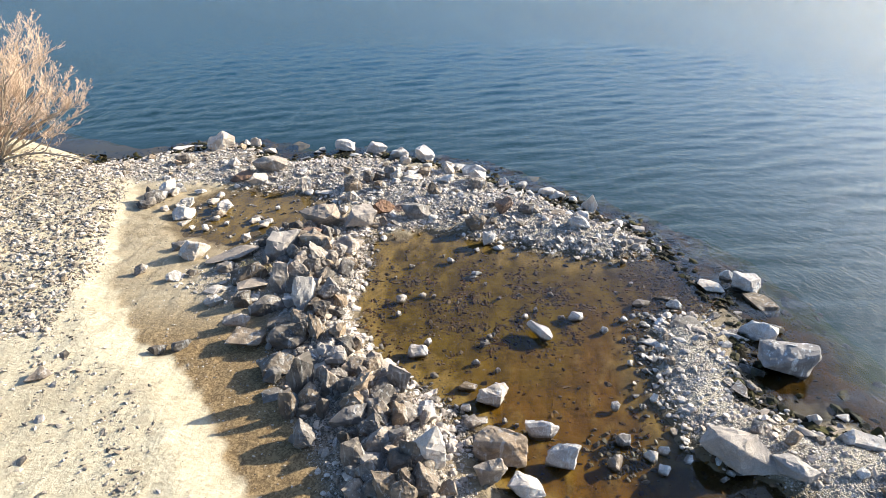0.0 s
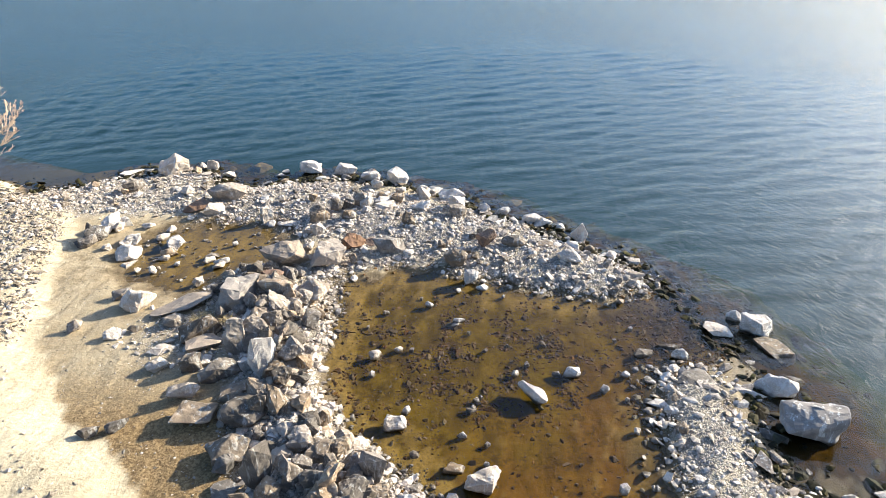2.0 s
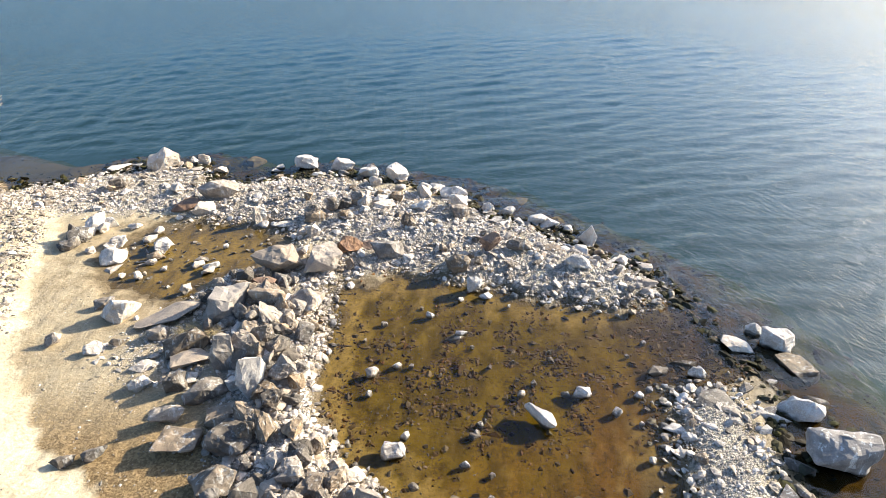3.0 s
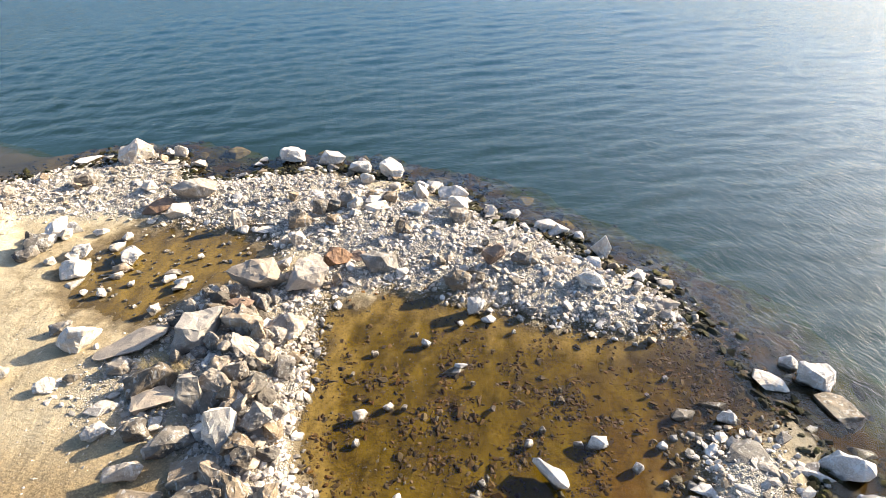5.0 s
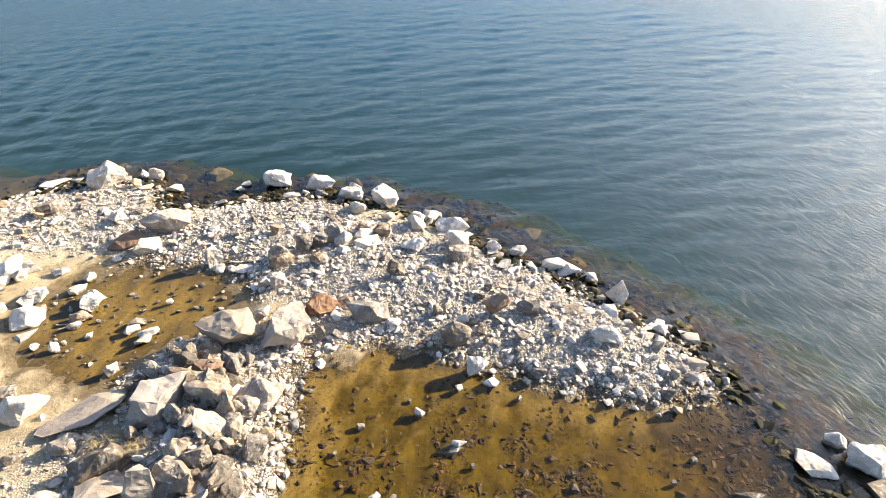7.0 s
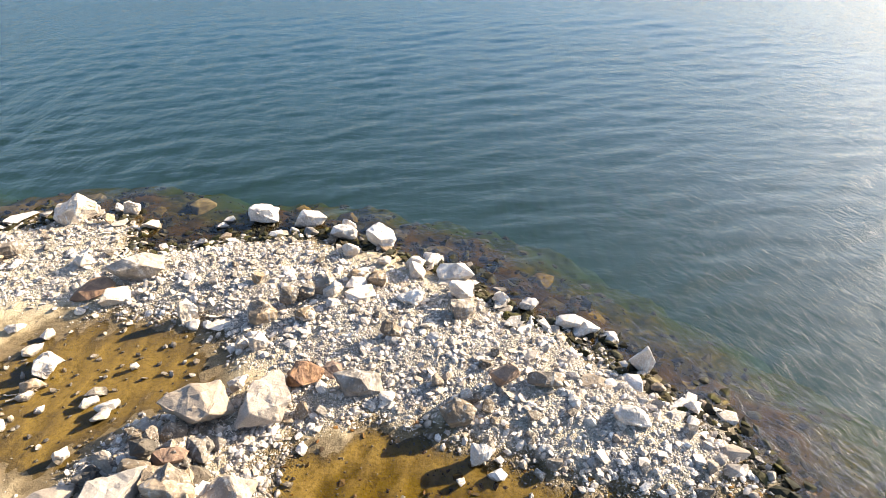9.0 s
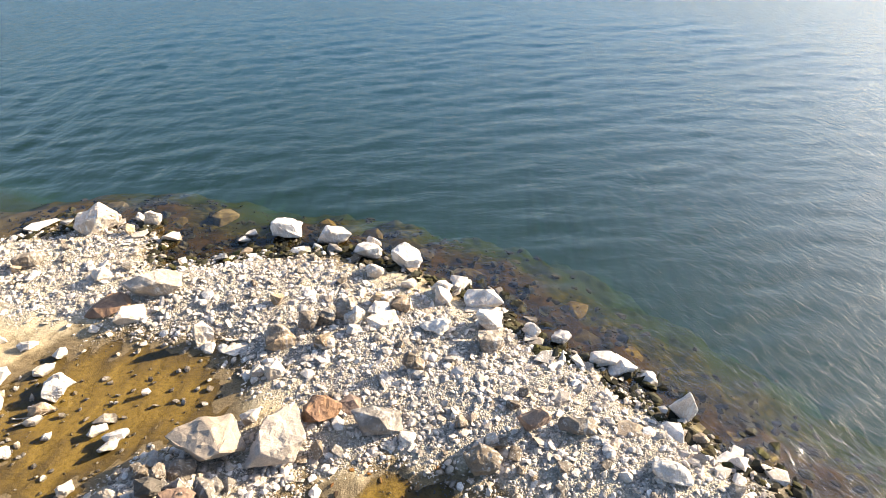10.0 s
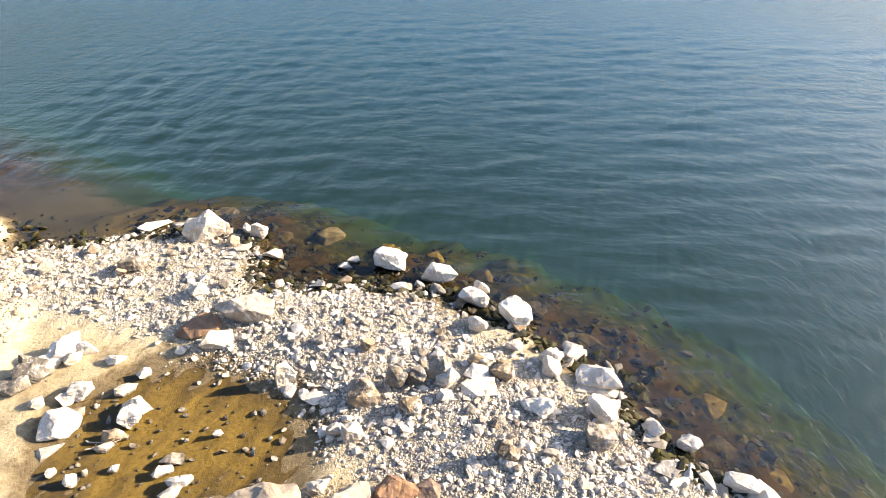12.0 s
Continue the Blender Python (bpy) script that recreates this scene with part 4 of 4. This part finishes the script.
for x, y in spots:
    me, label = r.choice(kinds)
    size = 0.15 + 0.27 * r.random() ** 1.8
    heap = float(away(np.array(x), np.array(y), RIDGE)) < 1.5
    ob = tagged(new("stone", me), label + (" in the heap of rubble" if heap else " on the pale shingle"), "stone", group="small shore rocks")
    ob.matrix_world = pose(x, y, float(land(x, y)) - 0.03, r.uniform(-14, 14), r.uniform(-14, 14), r.uniform(0, 360)) @ Matrix.Diagonal((size, size, size, 1))


pale = [kind for kind in kinds if "whitish" in kind[1] or "pale" in kind[1]]
for x, y in sown(700, (-2.5, 7.5, 7.5, 18.5), lambda x, y: 0.08 * (inside(x, y, POND) > 0.3) * (1 + ease((x - 4) / 2)), 61):
    me, label = r.choice(pale)
    size = 0.13 + 0.16 * r.random() ** 2
    ob = tagged(new("pool_rock", me), label + " standing in the shallow pool", "stone", group="stones in the pool")
    ob.matrix_world = pose(x, y, float(land(x, y)), r.uniform(-14, 14), r.uniform(-14, 14), r.uniform(0, 360)) @ Matrix.Diagonal((size, size, size * 1.3, 1))


# ---- flat broken slabs along the waterline of the point and off the gravel bar ----
flats = []
for k in range(7):
    colour = ["WHITE", "WHITE", "GREY", "PALE", "WHITE", "STREAKED", "TAN"][k]
    bm = hull(800 + k, 1.0, 0.62, 0.22 + 0.04 * (k % 3), "slab", fine=False)
    me = bpy.data.meshes.new("rock")
    bm.to_mesh(me)
    bm.free()
    me.materials.append(STONES[colour])
    flats.append((me, f"flat broken {COLOURS[colour]} slab at the waterline"))
spots = list(sown(2600, (-13, 8, 10, 29), lambda x, y: np.exp(-((inside(x, y, SHORE) + 0.05) / 0.4) ** 2) * (inside(x, y, POND) < -0.2) * (0.35 + 0.65 * ease((x + 8.6) / 1.5)), 43)[:110])
for x, y in spots:
    me, label = r.choice(flats)
    size = 0.2 + 0.4 * r.random() ** 1.6
    ob = tagged(new("flat_rock", me), label, "stone", group="waterline slabs")
    ob.matrix_world = pose(x, y, max(float(land(x, y)), -0.10) - 0.02, r.uniform(-12, 12), r.uniform(-12, 12), r.uniform(0, 360)) @ Matrix.Diagonal((size, size, size * 1.25, 1))


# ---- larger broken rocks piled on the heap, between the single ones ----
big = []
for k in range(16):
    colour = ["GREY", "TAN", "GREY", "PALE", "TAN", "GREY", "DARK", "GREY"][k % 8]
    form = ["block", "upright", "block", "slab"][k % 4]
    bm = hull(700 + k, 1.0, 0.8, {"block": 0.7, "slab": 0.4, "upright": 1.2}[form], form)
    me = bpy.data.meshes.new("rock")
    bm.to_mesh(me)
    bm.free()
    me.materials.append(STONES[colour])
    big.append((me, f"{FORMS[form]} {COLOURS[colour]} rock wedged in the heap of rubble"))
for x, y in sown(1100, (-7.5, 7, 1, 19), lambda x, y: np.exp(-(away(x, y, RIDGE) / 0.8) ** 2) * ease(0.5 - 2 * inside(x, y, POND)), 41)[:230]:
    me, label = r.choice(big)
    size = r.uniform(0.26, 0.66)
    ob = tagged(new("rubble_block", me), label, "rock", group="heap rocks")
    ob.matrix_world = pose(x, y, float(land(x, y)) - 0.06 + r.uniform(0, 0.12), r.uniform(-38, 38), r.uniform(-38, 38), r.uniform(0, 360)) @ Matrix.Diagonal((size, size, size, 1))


# ---- algae-gilded boulders just under the surface, off the point ----
sunk = []
for k in range(5):
    bm = hull(900 + k, 1.0, 0.75, 0.5, "round", fine=False)
    me = bpy.data.meshes.new("rock")
    bm.to_mesh(me)
    bm.free()
    me.materials.append(GOLDEN)
    sunk.append(me)
offshore = [(-8.9, 28.2), (-7.7, 28.9), (-5.9, 29.3), (-5.4, 28.6), (-4.1, 28.5), (-2.6, 28.0), (-0.9, 26.8), (0.2, 26.0), (2.2, 25.4), (3.4, 24.7), (4.6, 23.0)]
offshore += [tuple(p) for p in sown(260, (-12, 18, 9, 30), lambda x, y: np.exp(-((inside(x, y, SHORE) + 0.9) / 0.5) ** 2) * (inside(x, y, SHORE) < -0.2), 87)[:16]]
for x, y in offshore:
    size, floor_z = r.uniform(0.35, 0.95), float(land(x, y))
    ob = tagged(new("sunken_boulder", r.choice(sunk)), "golden-brown algae-covered boulder just under the lake surface", "boulder", group="sunken boulders")
    ob.matrix_world = pose(x, y, floor_z - 0.05, r.uniform(-10, 10), r.uniform(-10, 10), r.uniform(0, 360)) @ Matrix.Diagonal((size, size, min(size, max(0.12, 1.7 * (-0.04 - floor_z))), 1))


# ---- the bare willow on the bank ----
def tube(bm, a, b, ra, rb, sides):
    axis = (b - a).normalized()
    u = axis.orthogonal().normalized()
    v = axis.cross(u)
    rings = []
    for p, q in ((a, ra), (b, rb)):
        rings.append([bm.verts.new(p + (u * math.cos(6.2832 * i / sides) + v * math.sin(6.2832 * i / sides)) * q) for i in range(sides)])
    for i in range(sides):
        bm.faces.new((rings[0][i], rings[0][(i + 1) % sides], rings[1][(i + 1) % sides], rings[1][i]))


def willow(x, y, seed):
    r = random.Random(seed)
    wood, crown = bmesh.new(), bmesh.new()

    def grow(p, way, length, thick, depth):
        bits = (5, 4, 3, 2, 1)[depth]
        lift = (0.0, 0.03, 0.06, 0.10, 0.12)[depth]
        for k in range(bits):
            way = (way + Vector((r.gauss(0, 0.13), r.gauss(0, 0.13), r.gauss(lift, 0.10)))).normalized()
            q = p + way * length / bits
            t0, t1 = max(0.0055, thick * (1 - 0.5 * k / bits)), max(0.0045, thick * (1 - 0.5 * (k + 1) / bits))
            tube(wood if depth < 2 else crown, p, q, t0, t1, 7 if depth < 2 else 3)
            p = q
            if 0.75 * (p.x + x) + 0.66 * (p.y + y) > 3.95 + 0.37 * p.z:  # the wind off the lake keeps that side short
                return
            if depth < 4 and (k > 0 or depth > 1):
                for _ in range((1, 2, 2, 3)[depth]):
                    side = Vector((r.gauss(0, 1), r.gauss(0, 1), r.gauss(0.25, 0.5))).normalized()
                    grow(p, (way + side * r.uniform(0.45, 0.8)).normalized(), length * r.uniform(0.30, 0.48), t1 * 0.55, depth + 1)

    stems = [(r.uniform(-0.5, 0.4), r.uniform(-0.5, 0.4), 1.0, r.uniform(3.6, 4.3)) for _ in range(10)]
    # limbs that lean out over the bank, the lowest the longest
    for k in range(15):
        rise = radians(24 + 46 * k / 14 + r.uniform(-3, 3))
        stems.append((math.cos(rise), r.uniform(-0.45, 0.02), math.sin(rise), (4.7 if k < 3 else 4.3) + r.uniform(-0.3, 0.4)))
    for dx, dy, dz, length in stems:
        grow(Vector((0.3 * dx, 0.3 * dy, -0.2)), Vector((dx, dy, dz)).normalized(), length, 0.06, 0)
    base = new("willow")
    base.matrix_world = pose(x, y, float(land(x, y)))
    part("trunk", wood, BARK, base, "pale forked willow stems")
    part("crown", crown, TWIGS, base, "bare reddish-brown twigs without leaves")
    return tagged(base, "leafless willow bush with reddish twigs on the sandy bank", "tree")


willow(-20.2, 24.6, 4)


# ---- dry grass on the heap and a few driftwood sticks by the puddle ----
def straw(x, y, z, seed):
    r = random.Random(seed)
    bm = bmesh.new()
    for _ in range(70):
        p = Vector((r.gauss(0, 0.10), r.gauss(0, 0.08), 0))
        way = Vector((r.gauss(0, 0.6), r.gauss(-0.2, 0.6), 0.7)).normalized()
        for k in range(3):
            q = p + way * r.uniform(0.05, 0.10)
            tube(bm, p, q, 0.005 * (1 - 0.25 * k), 0.004 * (1 - 0.25 * k), 3)
            p, way = q, (way + Vector((r.gauss(0, 0.2), r.gauss(0, 0.2), -0.45))).normalized()
    ob = part("dry_grass", bm, STRAW)
    ob.matrix_world = pose(x, y, z)
    return tagged(ob, "tangled tuft of dry straw-coloured grass on a tan slab", "grass")


for k, (x, y) in enumerate(((-6.5, 16.2), (-6.2, 16.35), (-5.6, 16.1))):
    straw(x, y, float(land(x, y)) + 0.16, 90 + k)


def stick(x, y, turn, length, seed):
    r = random.Random(seed)
    bm = bmesh.new()
    p, way = Vector((0, 0, 0.03)), Vector((1, 0, 0.04))
    for k in range(6):
        q = p + way * length / 6
        tube(bm, p, q, 0.018 - 0.002 * k, 0.016 - 0.002 * k, 6)
        if k in (2, 3, 4):
            tube(bm, q, q + Vector((0.6 * way.x, r.choice((-1, 1)) * 0.5, 0.1)) * length * 0.25, 0.008, 0.003, 4)
        p, way = q, (way + Vector((0, r.gauss(0, 0.2), r.gauss(0, 0.04)))).normalized()
    ob = part("driftwood_stick", bm, BARK)
    ob.matrix_world = pose(x, y, float(land(x, y)) + 0.02, 0, 0, turn)
    return tagged(ob, "bleached forked driftwood stick lying at the puddle", "driftwood", group="driftwood")


stick(-9.15, 19.9, 20, 0.7, 1)
stick(-9.3, 20.1, -15, 0.5, 2)
